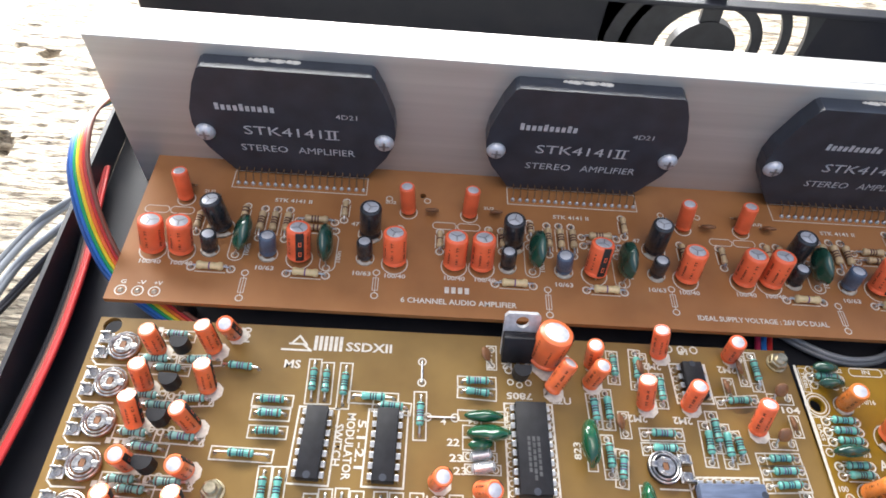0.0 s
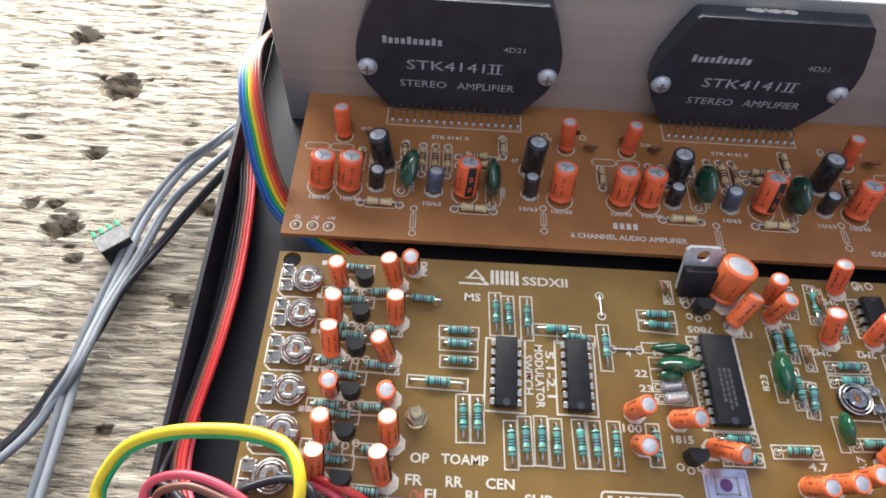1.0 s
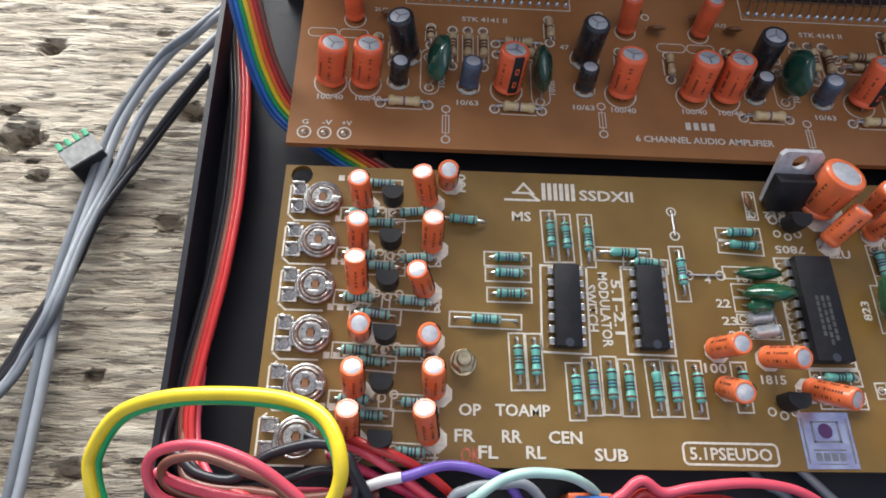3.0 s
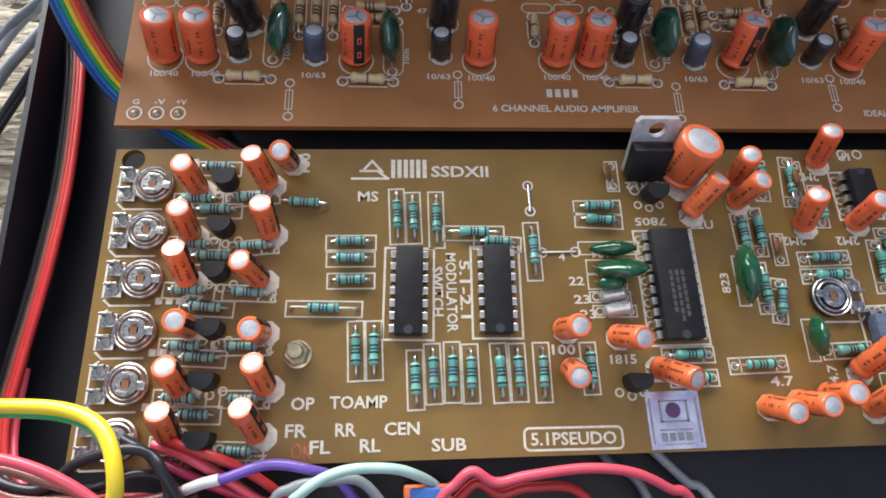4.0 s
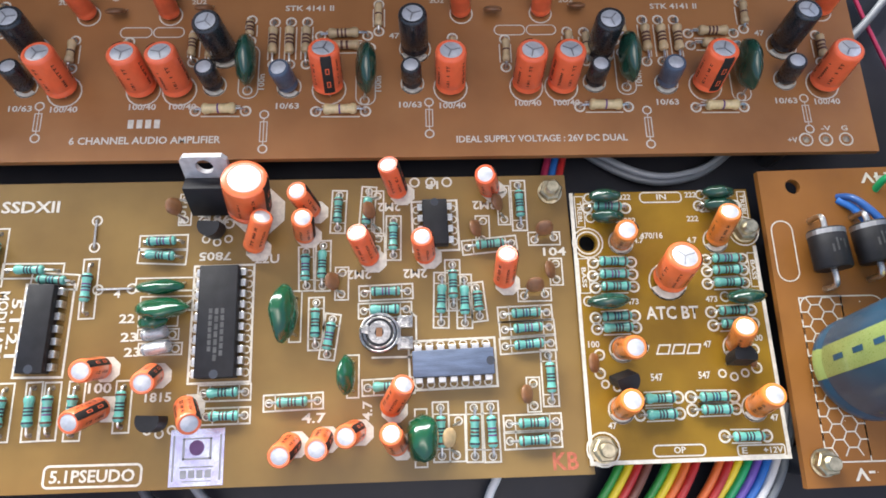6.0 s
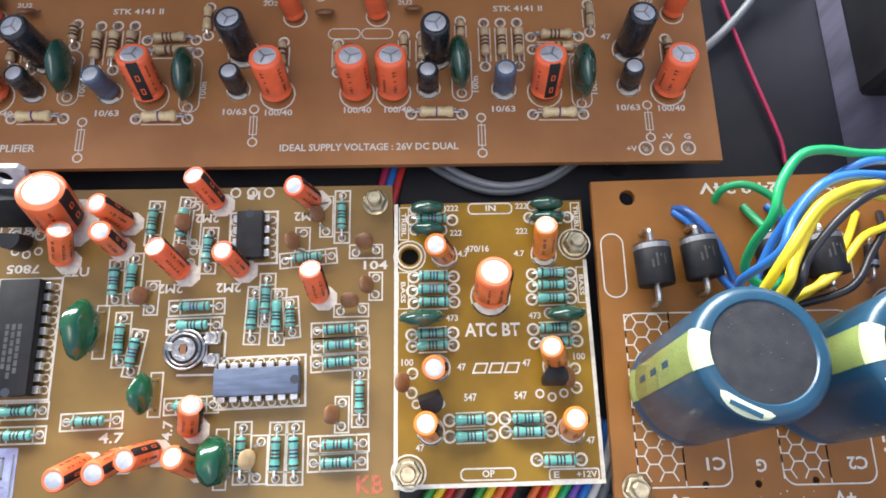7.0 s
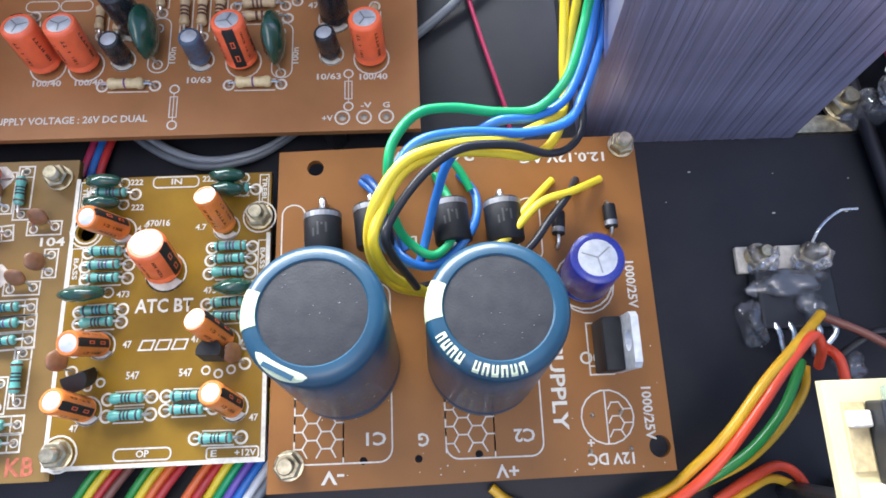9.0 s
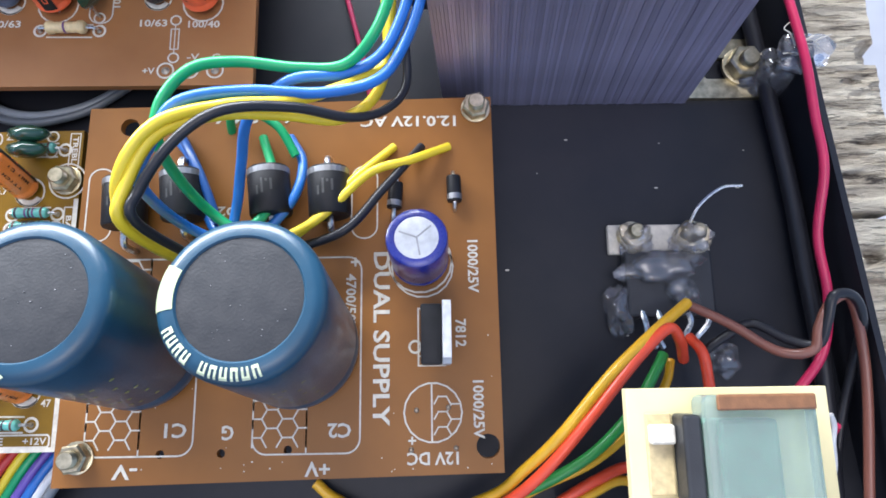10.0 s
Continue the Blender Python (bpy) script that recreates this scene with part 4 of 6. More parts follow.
resistor(tone, 26.1, -14.4, 34.9, -13.6, pale=True)
resistor(tone, 27.4, -25.3, 35.3, -24.6, pale=True)
resistor(tone, 27.2, -34.4, 35.3, -34.8, pale=True)
resistor(tone, 26.5, -45.3, 35.1, -45.3, pale=True)
resistor(tone, 28.5, -55.1, 35.5, -55.3, pale=True)
resistor(tone, 28.1, -64.3, 35.0, -64.6, pale=True)
resistor(tone, 19.7, -7.1, 26.5, -7.2, pale=True)
resistor(tone, 19.3, -16.8, 27.4, -16.9, pale=True)
resistor(tone, 19.2, -26.9, 27.9, -27.0, pale=True)
resistor(tone, 19.1, -37.3, 27.4, -37.8, pale=True)
resistor(tone, 19.0, -47.1, 26.8, -47.6, pale=True)
resistor(tone, 19.7, -57.8, 26.7, -58.0, pale=True)
resistor(tone, 36.7, -15.0, 46.0, -15.6, box=False)
resistor(tone, 47.1, -24.0, 55.1, -24.0)
resistor(tone, 47.3, -27.6, 54.9, -27.6)
resistor(tone, 47.6, -32.2, 54.9, -32.2)
resistor(tone, 60.4, -13.0, 60.7, -23.3)
resistor(tone, 63.8, -13.8, 64.1, -23.2)
resistor(tone, 68.7, -13.7, 68.8, -24.2)
resistor(tone, 71.2, -22.0, 81.8, -22.1)
resistor(tone, 77.6, -24.0, 85.2, -24.6)
resistor(tone, 88.6, -20.8, 88.8, -31.4)
resistor(tone, 39.7, -37.8, 52.5, -38.1)
resistor(tone, 52.4, -41.6, 52.7, -51.1)
resistor(tone, 55.9, -41.6, 56.2, -51.0)
resistor(tone, 63.9, -47.5, 64.1, -56.7)
resistor(tone, 67.3, -46.3, 67.6, -55.7)
resistor(tone, 71.2, -46.0, 71.2, -55.5)
resistor(tone, 74.7, -46.5, 74.8, -55.7)
resistor(tone, 80.3, -46.4, 80.6, -55.7)
resistor(tone, 84.0, -46.5, 84.1, -55.6)
resistor(tone, 88.8, -46.4, 88.8, -55.8)
resistor(tone, 99.4, -16.3, 107.4, -16.2)
resistor(tone, 99.4, -19.2, 107.4, -19.6)
resistor(tone, 114.2, -48.3, 122.6, -48.2)
resistor(tone, 115.1, -52.9, 122.7, -52.8)
resistor(tone, 127.5, -50.6, 137.3, -50.3)
resistor(tone, 98.2, -46.5, 98.3, -54.5)
resistor(tone, 141.0, -6.1, 140.7, -13.7)
resistor(tone, 147.5, -5.3, 146.8, -15.1)
resistor(tone, 134.0, -18.9, 134.3, -26.4)
resistor(tone, 137.7, -17.6, 137.7, -26.5)
resistor(tone, 136.5, -30.1, 136.6, -39.0)
resistor(tone, 140.0, -33.7, 139.0, -41.0)
resistor(tone, 146.6, -28.3, 155.8, -28.0)
resistor(tone, 146.5, -32.1, 155.5, -31.9)
resistor(tone, 163.1, -25.2, 162.8, -34.9)
resistor(tone, 165.5, -22.4, 165.5, -31.3)
resistor(tone, 167.9, -25.7, 167.8, -35.1)
resistor(tone, 170.4, -27.5, 171.0, -33.7)
resistor(tone, 168.9, -18.6, 178.6, -17.7)
resistor(tone, 176.0, -33.5, 185.3, -33.2)
resistor(tone, 176.2, -36.7, 185.6, -36.3)
resistor(tone, 176.1, -40.2, 185.7, -39.7)
resistor(tone, 185.0, -42.2, 185.0, -51.5)
resistor(tone, 180.7, -4.3, 180.7, -13.8)
resistor(tone, 176.1, -55.8, 185.7, -55.6)
resistor(tone, 176.1, -59.2, 185.5, -59.0)
resistor(tone, 162.2, -52.3, 162.3, -61.7)
resistor(tone, 169.0, -52.5, 168.9, -61.9)
resistor(tone, 172.4, -52.4, 172.5, -62.0)
resistor(tone, 147.4, -48.0, 155.9, -47.7)
resistor(tone, 152.9, -12.2, 152.8, -20.0)
trimmer(tone, 10.5, -11.4)
trimmer(tone, 10.4, -21.6)
trimmer(tone, 10.7, -31.8)
trimmer(tone, 10.7, -42.1)
trimmer(tone, 10.6, -52.1)
trimmer(tone, 9.9, -62.2)
trimmer(tone, 149.9, -36.9, big=True)
transistor(tone, 25.8, -11.3)
transistor(tone, 25.8, -21.5)
transistor(tone, 25.6, -30.8)
transistor(tone, 25.6, -42.1)
transistor(tone, 25.4, -51.7)
transistor(tone, 25.7, -62.1)
transistor(tone, 106.0, -53.4)
mica(tone, 101.1, -36.0, 106.9, -36.2)
mica(tone, 101.5, -39.1, 107.8, -39.1)
nut(tone, 41.4, -46.9)
nut(tone, 187.8, -6.1)
loop(tone, 88.7, -11.1, 88.8, -17.1)
loop(tone, 90.6, -26.4, 97.7, -26.3)
capacitor(tone, LARGE, 121.6, -8.8, 15, 55, -12)
transistor(tone, 114.8, -13.8, 0, 6)
regulator(tone, 109.8, -10.6, 119.4, -10.6, -26)
chip(tone, 59.8, -27.1, 59.4, -42.4, 7)
chip(tone, 77.4, -26.9, 77.2, -42.4, 7)
chip(tone, 112.2, -23.6, 112.5, -44.4, 10, 9.2, height=3.2)
chip(tone, 165.4, -17.2, 165.2, -9.6, 4)
chip(tone, 158.0, -47.0, 172.2, -46.6, 7, skin="epoxy_blue")
film(tone, 99.6, -25.6, 110.0, -25.4, 9.5, 5, 1.6, lean=25)
film(tone, 100.9, -29.8, 110.5, -29.4, 11, 7, 2.2, lean=28)
film(tone, 100.9, -33.1, 106.6, -32.6, 6.5, 4.5, 1.6, lean=25)
film(tone, 132.2, -37.0, 132.2, -28.8, 11.5, 9, 2.4, lean=-16)
film(tone, 144.4, -48.6, 144.4, -42.6, 8, 7, 1.7, lean=-14)
film(tone, 158.2, -62.4, 158.2, -53.8, 9, 9, 3.1, lean=4)
for dx0, dy0, dx1, dy1 in ((107.5, -6.5, 107.5, -11.2), (149.4, -6.4, 149.4, -14.4), (149.6, -16.2, 149.2, -18.6), (177.3, -5.6, 177.4, -12.3), (172.2, -12.6, 172.6, -16.8), (188.0, -16.6, 183.7, -17.1), (187.9, -22.6, 188.0, -26.1), (185.2, -29.2, 180.7, -29.5), (141.9, -23.7, 141.7, -28.4), (181.5, -47.9, 181.4, -52.4)):
    disc(tone, dx0, dy0, dx1, dy1)
disc(tone, 165.8, -55.0, 165.2, -61.6, skin="buff")
for k in range(6):
    y = -11.2 - 10.15 * k
    tone.bars(13, y + 5.0, 19, y + 6.4, 3)
    if k:
        tone.text("2.2", 36.8, y - 3.2, 4.2, 1.9, 180)
        tone.text("2.2", 22.6, y - 3.4, 4.2, 1.9, 180)
# the maker's mark, as plain shapes
tone.line([(51, -9.4), (58.6, -9.4), (56.4, -7.6), (52.8, -7.6)], 0.55), tone.line([(53.4, -7.4), (55.2, -5.2), (57.4, -7.8)], 0.55)
tone.bars(59.1, -9.3, 67.2, -4.9, 6)
tone.text("SSDXII", 67.9, -9.1, 12.4, 2.7)
tone.text("MS", 52.3, -14.8, 4.3, 2.4)
tone.text("MODULATOR", 70.4, -26.4, 16.6, 2.2, -90), tone.text("SWITCH", 67.6, -29.3, 10.4, 2.2, -90), tone.text("5.1-2.1", 73.2, -28.0, 12.2, 2.2, -90)
for s, x, y, w in (("OP", 40.6, -57.4, 4.4), ("TOAMP", 47.8, -57.3, 10.9), ("FR", 39.8, -62.3, 4.0), ("RR", 49.0, -62.3, 3.9), ("CEN", 58.1, -62.3, 6.6), ("FL", 44.4, -65.3, 3.8), ("RL", 53.6, -65.2, 3.8), ("SUB", 66.9, -65.4, 6.5)):
    tone.text(s, x, y, w, 2.4)
tone.rounded(84.4, -65.6, 103.2, -61.6, 1.0, 0.45)
tone.text("5.1PSEUDO", 85.6, -64.8, 16.4, 2.4)
for s, x, y, w, h, turn in (("1815", 102.5, -49.8, 5.3, 1.9, 0), ("100", 91.0, -47.8, 4.7, 2.1, 0), ("22", 95.7, -33.6, 3.2, 1.9, 0), ("23", 96.4, -37.5, 3.4, 1.9, 0), ("23", 97.4, -40.6, 3.4, 1.9, 0), ("22U", 123.1, -21.3, 5.2, 2.0, 0), ("100", 42.0, -8.0, 4.6, 2.2, 90), ("7805", 118.0, -18.6, 6.8, 1.9, 180), ("7812", 117.0, -10.2, 6.8, 1.9, 180), ("2M2", 154.4, -8.0, 5.0, 2.0, 180), ("2M2", 175.6, -7.9, 5.2, 2.0, 180), ("2M2", 148.0, -23.2, 5.1, 2.0, 180), ("2M2", 160.0, -23.2, 5.1, 2.0, 180), ("1P", 162.9, -3.0, 2.8, 1.9, 180), ("104", 185.4, -20.8, 5.0, 1.9, 0), ("104", 106.0, -8.0, 4.2, 1.7, -90), ("4.7", 134.2, -54.7, 4.8, 2.0, 0), ("4.7", 148.4, -54.4, 3.8, 2.0, 90), ("823", 129.6, -35.6, 4.4, 1.9, 90), ("4", 94.0, -28.2, 1.4, 1.7, 0), ("104", 104.6, -26.2, 3.6, 1.5, 180)):
    tone.text(s, x, y, w, h, turn)
for x in (157.6, 161.2, 164.8):
    tone.ring(x, -3.3, 1.0, 0.4)
part("hologram_sticker", box(bmesh.new(), 0, 0, 0.02, 10.6, 10.8, 0.1), M["holo"], tone.ob, "silver hologram sticker", tone.spot(108.6, -66.1, 0.03, 0, 0, 1))
marks = [(2.0, 3.4, 8.6, 3.7), (2.6, 0.8, 8.2, 1.0), (0.5, 1, 0.9, 9.6), (9.7, 1, 10.1, 9.6), (2.4, 8.8, 8.2, 9.1), (2.4, 5.0, 2.9, 9.0), (7.7, 5.0, 8.2, 9.0), (2.4, 4.9, 8.2, 5.3)]
marks += [(2.2 + 1.6 * k, 1.5, 3.4 + 1.6 * k, 3.0) for k in range(4)]
for u0, v0, u1, v1 in marks:
    part("sticker_mark", box(bmesh.new(), u0, v0, 0.1, u1, v1, 0.13), M["score"], tone.ob, "", tone.spot(108.6, -66.1, 0.03, 0, 0, 1))
part("sticker_mark", lathe(bmesh.new(), [(1.5, 0.1), (1.4, 0.16), (0.1, 0.17)], 14, Matrix.Translation((5.2, 7.2, 0))), M["band_violet"], tone.ob, "dark violet spot on the foil", tone.spot(108.6, -66.1, 0.03, 0, 0, 1))
words("KB", 184.5 - tone.x, -65.0 - tone.y, 5.2, 3.4, 0, M["red_ink"], tone.ob, 0.06)
words("OK", 41 - tone.x, -66.2 - tone.y, 4.0, 3.0, 0, M["red_ink"], tone.ob, 0.06)
tone.done()

# the bass and treble board
bass = Board("bass", [(191.7, -64.4), (232.6, -64.0), (232.0, -6.4), (193.2, -6.8)], 1.0, [(195.1, -18.3, 1.9), (194.6, -61.3, 1.6), (229.9, -16.2, 1.6)], "olive-brown bass and treble tone circuit board with a white printed border")
resistor(bass, 195.6, -10.3, 204.2, -10.5, rings=True)
resistor(bass, 220.7, -10.2, 228.9, -10.2, rings=True)
resistor(bass, 195.9, -22.8, 204.2, -22.8, rings=True)
resistor(bass, 195.6, -25.7, 204.2, -25.5, rings=True)
resistor(bass, 195.9, -28.3, 204.2, -28.2, rings=True)
resistor(bass, 220.6, -22.6, 228.7, -22.5, rings=True)
resistor(bass, 220.5, -25.2, 228.5, -25.0, rings=True)
resistor(bass, 220.3, -27.9, 228.4, -27.8, rings=True)
resistor(bass, 195.4, -34.8, 203.8, -34.5, rings=True)
resistor(bass, 195.5, -37.1, 203.8, -37.0, rings=True)
resistor(bass, 220.2, -34.1, 228.9, -33.8, rings=True)
resistor(bass, 220.3, -36.9, 229.0, -36.6, rings=True)
resistor(bass, 202.7, -51.7, 210.9, -51.5, rings=True)
resistor(bass, 202.7, -54.8, 210.9, -54.7, rings=True)
resistor(bass, 213.6, -51.5, 222.5, -51.6, rings=True)
resistor(bass, 213.6, -54.1, 222.6, -54.0, rings=True)
resistor(bass, 219.5, -59.4, 228.1, -59.5, rings=True)
capacitor(bass, AMBER, 202.4, -18.1, 11, -163)
capacitor(bass, AMBER, 223.3, -18.1, 18, 109)
capacitor(bass, AMBER, 200.4, -41.3, 6, -123)
capacitor(bass, AMBER, 224.4, -41.4, 21, 133)
capacitor(bass, AMBER, 199.0, -53.5, 9, 121)
capacitor(bass, AMBER, 226.5, -53.8, 13, 117)
capacitor(bass, MID, 211.7, -27.0, 17, 87)
nut(bass, 194.6, -61.3)
nut(bass, 229.9, -16.2)
for x0, y0, x1, y1, w, h in ((196.2, -8.0, 201.8, -8.0, 7, 4.5), (196.2, -12.6, 202.0, -12.7, 7, 5), (221.4, -7.6, 226.4, -7.6, 7, 5), (221.4, -10.6, 226.4, -10.6, 7, 5), (194.2, -31.2, 200.7, -31.0, 9, 6), (223.7, -30.8, 229.1, -30.6, 8, 6)):
    film(bass, x0, y0, x1, y1, w, h, 1.6, "dark_green", lean=14)
transistor(bass, 198.6, -46.6, 20, 16), transistor(bass, 223.2, -45.0, 180, 10)
disc(bass, 195.5, -42.5, 195.3, -46.3, 2.2), disc(bass, 228.2, -42.1, 228.2, -45.9, 2.2)
bass.line([(192.3, -7.2), (192.1, -63.9), (232.2, -63.6), (231.8, -20)], 0.8)
bass.arc(195.1, -18.3, 2.5, 0, 360, 0.35), bass.arc(195.1, -18.3, 3.3, 0, 360, 0.3)
bass.ring(194.6, -61.3, 3.3, 0.35), bass.ring(229.9, -16.2, 3.3, 0.3)
for x0, y0, x1, y1 in ((207.7, -9.2, 217.0, -6.9), (204.7, -62.9, 215.2, -60.8)):
    bass.rounded(x0, y0, x1, y1, 0.9, 0.3)
bass.rounded(221.8, -63.2, 231.4, -61.2, 0.5, 0.3)
for s, x, y, w, h, turn in (("IN", 211.4, -8.6, 2.2, 1.3, 0), ("OP", 208.8, -62.4, 2.4, 1.3, 0), ("222", 203.0, -8.5, 2.6, 1.3, 0), ("222", 203.6, -14.0, 2.6, 1.3, 0), ("222", 217.8, -8.2, 2.6, 1.3, 0), ("222", 217.6, -13.8, 2.6, 1.3, 0), ("4.7", 205.2, -18.6, 2.2, 1.3, 0), ("4.7", 217.0, -18.7, 2.2, 1.3, 0), ("473", 202.4, -32.1, 2.5, 1.3, 0), ("473", 219.4, -31.9, 2.5, 1.3, 0), ("ATC BT", 206.2, -35.4, 11.3, 2.8, 0), ("47", 204.5, -42.1, 1.7, 1.4, 0), ("47", 217.6, -41.5, 1.7, 1.4, 0), ("100", 193.3, -41.0, 2.4, 1.4, 0), ("100", 228.0, -40.4, 2.4, 1.4, 0), ("547", 205.7, -48.1, 2.5, 1.5, 0), ("547", 215.7, -47.9, 2.5, 1.5, 0), ("E", 222.6, -62.8, 1.1, 1.2, 0), ("+12V", 227.0, -62.8, 4.0, 1.2, 0), ("47", 196.0, -57.4, 1.7, 1.3, 0), ("47", 229.4, -56.6, 1.7, 1.3, 0), ("470/16", 206.8, -17.6, 5.0, 1.4, 0), ("TREBL", 193.4, -8.8, 5.2, 1.0, -90), ("BASS", 193.2, -23.8, 4.4, 1.0, -90), ("TREBL", 230.2, -7.6, 5.2, 1.0, -90), ("BASS", 230.3, -22.8, 4.4, 1.0, -90)):
    bass.text(s, x, y, w, h, turn)
for x0, y0, x1, y1 in ((193.0, -14.7, 194.9, -7.6), (192.7, -29.4, 194.8, -21.8), (229.7, -13.8, 231.5, -7.0), (229.9, -28.7, 231.5, -21.2)):
    bass.rect(x0, y0, x1, y1, 0.2)
# the maker's slanted mark, as plain shapes
for k in range(3):
    x = 207.6 + 3.2 * k
    bass.line([(x, -42.6), (x + 2.4, -42.6), (x + 3.0, -40.8), (x + 0.7, -40.8)], 0.32, True)
bass.done()

# the supply board
supply = Board("supply", [(233.6, -69.6), (308.4, -68.3), (308.0, -1.3), (234.0, -3.0)], 3.0, [(241.5, -6.7, 1.7), (305.8, -64.0, 2.0), (251.1, -64.5, 0.7), (261.2, -64.5, 0.7), (272.3, -64.1, 0.7), (305.1, -3.7, 1.6), (237.6, -64.8, 1.6)], "amber-brown dual supply circuit board with large smoothing capacitors")
diode(supply, 243.7, -14.9, 244.4, -30.0, big=True)
diode(supply, 253.1, -14.3, 254.4, -28.0, big=True)
diode(supply, 268.2, -15.5, 269.4, -26.0, big=True)
diode(supply, 278.6, -14.4, 279.5, -27.5, big=True)
diode(supply, 290.7, -16.0, 289.9, -25.5)
diode(supply, 300.7, -16.3, 300.9, -23.0)
nut(supply, 305.1, -3.7)
nut(supply, 237.6, -64.8)


def smoothing_can(b, x, y, turn, mark):
    """A large sleeved electrolytic with a black top, a lime stripe and print on its shoulder."""
    r, h = 10.4, 33.6
    ob = part("smoothing_capacitor", lathe(bmesh.new(), [(r * 0.8, 0.1), (r * 0.96, 0.2), (r, 0.9), (r, 2.6), (r * 0.965, 3.4), (r * 0.965, 3.9), (r, 4.8), (r, h - 2.0), (r * 0.985, h - 1.0), (r * 0.93, h - 0.3), (r * 0.85, h), (r * 0.76, h + 0.05), (r * 0.735, h - 0.25)], 56), M["can"], b.ob, "large petrol-blue smoothing capacitor", b.spot(x, y, 1.45, -7.5, 0, 0) @ Matrix.Rotation(radians(turn), 4, "Z"), True)
    part("can_top", lathe(bmesh.new(), [(r * 0.745, h - 0.6), (r * 0.745, h - 0.22), (r * 0.70, h - 0.15), (0.1, h - 0.2)], 40), M["can_top"], ob, "dusty black rubber top", None, True)
    bm, rings = bmesh.new(), []
    prof = [(r, 1.0), (r, 2.6), (r * 0.965, 3.4), (r * 0.965, 3.9), (r, 4.8), (r, h - 2.0), (r * 0.985, h - 1.0), (r * 0.93, h - 0.3), (r * 0.85, h), (r * 0.76, h + 0.05)]
    for k in range(9):
        a = radians(-17 + 34 * k / 8)
        rings.append([bm.verts.new(((q + 0.05) * math.cos(a), (q + 0.05) * math.sin(a), z + 0.03)) for q, z in prof])
    for p, q in zip(rings, rings[1:]):
        for k in range(len(prof) - 1):
            bm.faces.new((p[k], q[k], q[k + 1], p[k + 1]))
    part("polarity_stripe", bm, M["can_stripe"], ob, "pale lime polarity stripe", None, True)
    # a paler strip over the shoulder paints in the stripe's highlight
    bm, rings = bmesh.new(), []
    for k in range(9):
        a = radians(-17.5 + 35 * k / 8)
        rings.append([bm.verts.new(((q + 0.07) * math.cos(a), (q + 0.07) * math.sin(a), z + 0.06)) for q, z in prof[5:]])
    for p, q in zip(rings, rings[1:]):
        for k in range(len(prof) - 6):
            bm.faces.new((p[k], q[k], q[k + 1], p[k + 1]))
    part("stripe_end", bm, M["can_highlight"], ob, "highlight of the stripe, painted paler on the shoulder", None, True)
    bm = bmesh.new()
    for z in (8, 14, 20):
        bm.faces.new([bm.verts.new(((r + 0.1) * math.cos(radians(q)), (r + 0.1) * math.sin(radians(q)), zz)) for q, zz in ((-3, z), (3, z), (3, z + 3), (-3, z + 3))])
    part("minus_mark", bm, M["can"], ob)
    bm = bmesh.new()

    def shoulder(rad, a, lift):
        z = float(np.interp(rad, [0.76, 0.85, 0.93, 0.985], [h + 0.05, h, h - 0.3, h - 1.0]))
        return (r * rad * math.cos(a), r * rad * math.sin(a), z + lift)
    if mark == "oval":
        for k in range(12):
            u0, u1 = -1 + k / 6, -1 + (k + 1) / 6
            q = []
            for s0 in (-1, -0.5, 0, 0.5):
                q = []
                for u, s in ((u0, s0), (u1, s0), (u1, s0 + 0.5), (u0, s0 + 0.5)):
                    a, rad = radians(66 + 26 * u), 0.895 + 0.085 * s * math.sqrt(max(0, 1 - u * u))
                    q.append(bm.verts.new(shoulder(rad, a, 0.1)))
                bm.faces.new(q)
        part("printed_oval", bm, M["can_print"], ob, "lime printed oval badge")
        part("oval_bar", box(bmesh.new(), -2.4, -0.35, 0, 2.4, 0.35, 0.12, 0, Matrix.Translation((r * 0.9 * math.cos(radians(66)), r * 0.9 * math.sin(radians(66)), h + 0.05)) @ Matrix.Rotation(radians(156), 4, "Z") @ Matrix.Rotation(radians(-8), 4, "X")), M["can"], ob)
    else:
        for k in range(11):
            if k == 4:
                continue
            a0 = 32 + k * 8
            for s0, s1, lo, hi in ((0, 1.8, 0.81, 0.955), (3.8, 5.6, 0.81, 0.955), (0, 5.6, 0.915 if k % 2 else 0.81, 0.955 if k % 2 else 0.85)):
                cuts = [lo] + [c for c in (0.85, 0.93) if lo < c < hi] + [hi]
                for lo1, hi1 in zip(cuts, cuts[1:]):
                    bm.faces.new([bm.verts.new(shoulder(rad, radians(q), 0.1)) for q, rad in ((a0 + s0, lo1), (a0 + s1, lo1), (a0 + s1, hi1), (a0 + s0, hi1))])
        tagged(part("printed_lettering", bm, M["can_print"], ob, "cream print around the shoulder"), kind="stuff")
    bm, rnd = bmesh.new(), random.Random(int(x))
    for _ in range(16):
        q, rad, s = rnd.uniform(0, 6.28), r * 0.68 * math.sqrt(rnd.random()), rnd.uniform(0.03, 0.08)
        box(bm, rad * math.cos(q) - s, rad * math.sin(q) - s * 0.6, h - 0.2, rad * math.cos(q) + s, rad * math.sin(q) + s * 0.6, h - 0.1)
    tagged(part("dust_specks", bm, M["score"], ob), kind="stuff")
    # faint print down the sleeve
    bm, rnd = bmesh.new(), random.Random(9)
    for row in range(5):
        for k in range(9):
            a0 = 70 + k * 7.5
            z = 22 - row * 3.6
            if rnd.random() > 0.2:
                bm.faces.new([bm.verts.new(((r + 0.06) * math.cos(radians(q)), (r + 0.06) * math.sin(radians(q)), zz)) for q, zz in ((a0, z), (a0 + 3.6, z), (a0 + 3.6, z + 0.5), (a0, z + 0.5))])
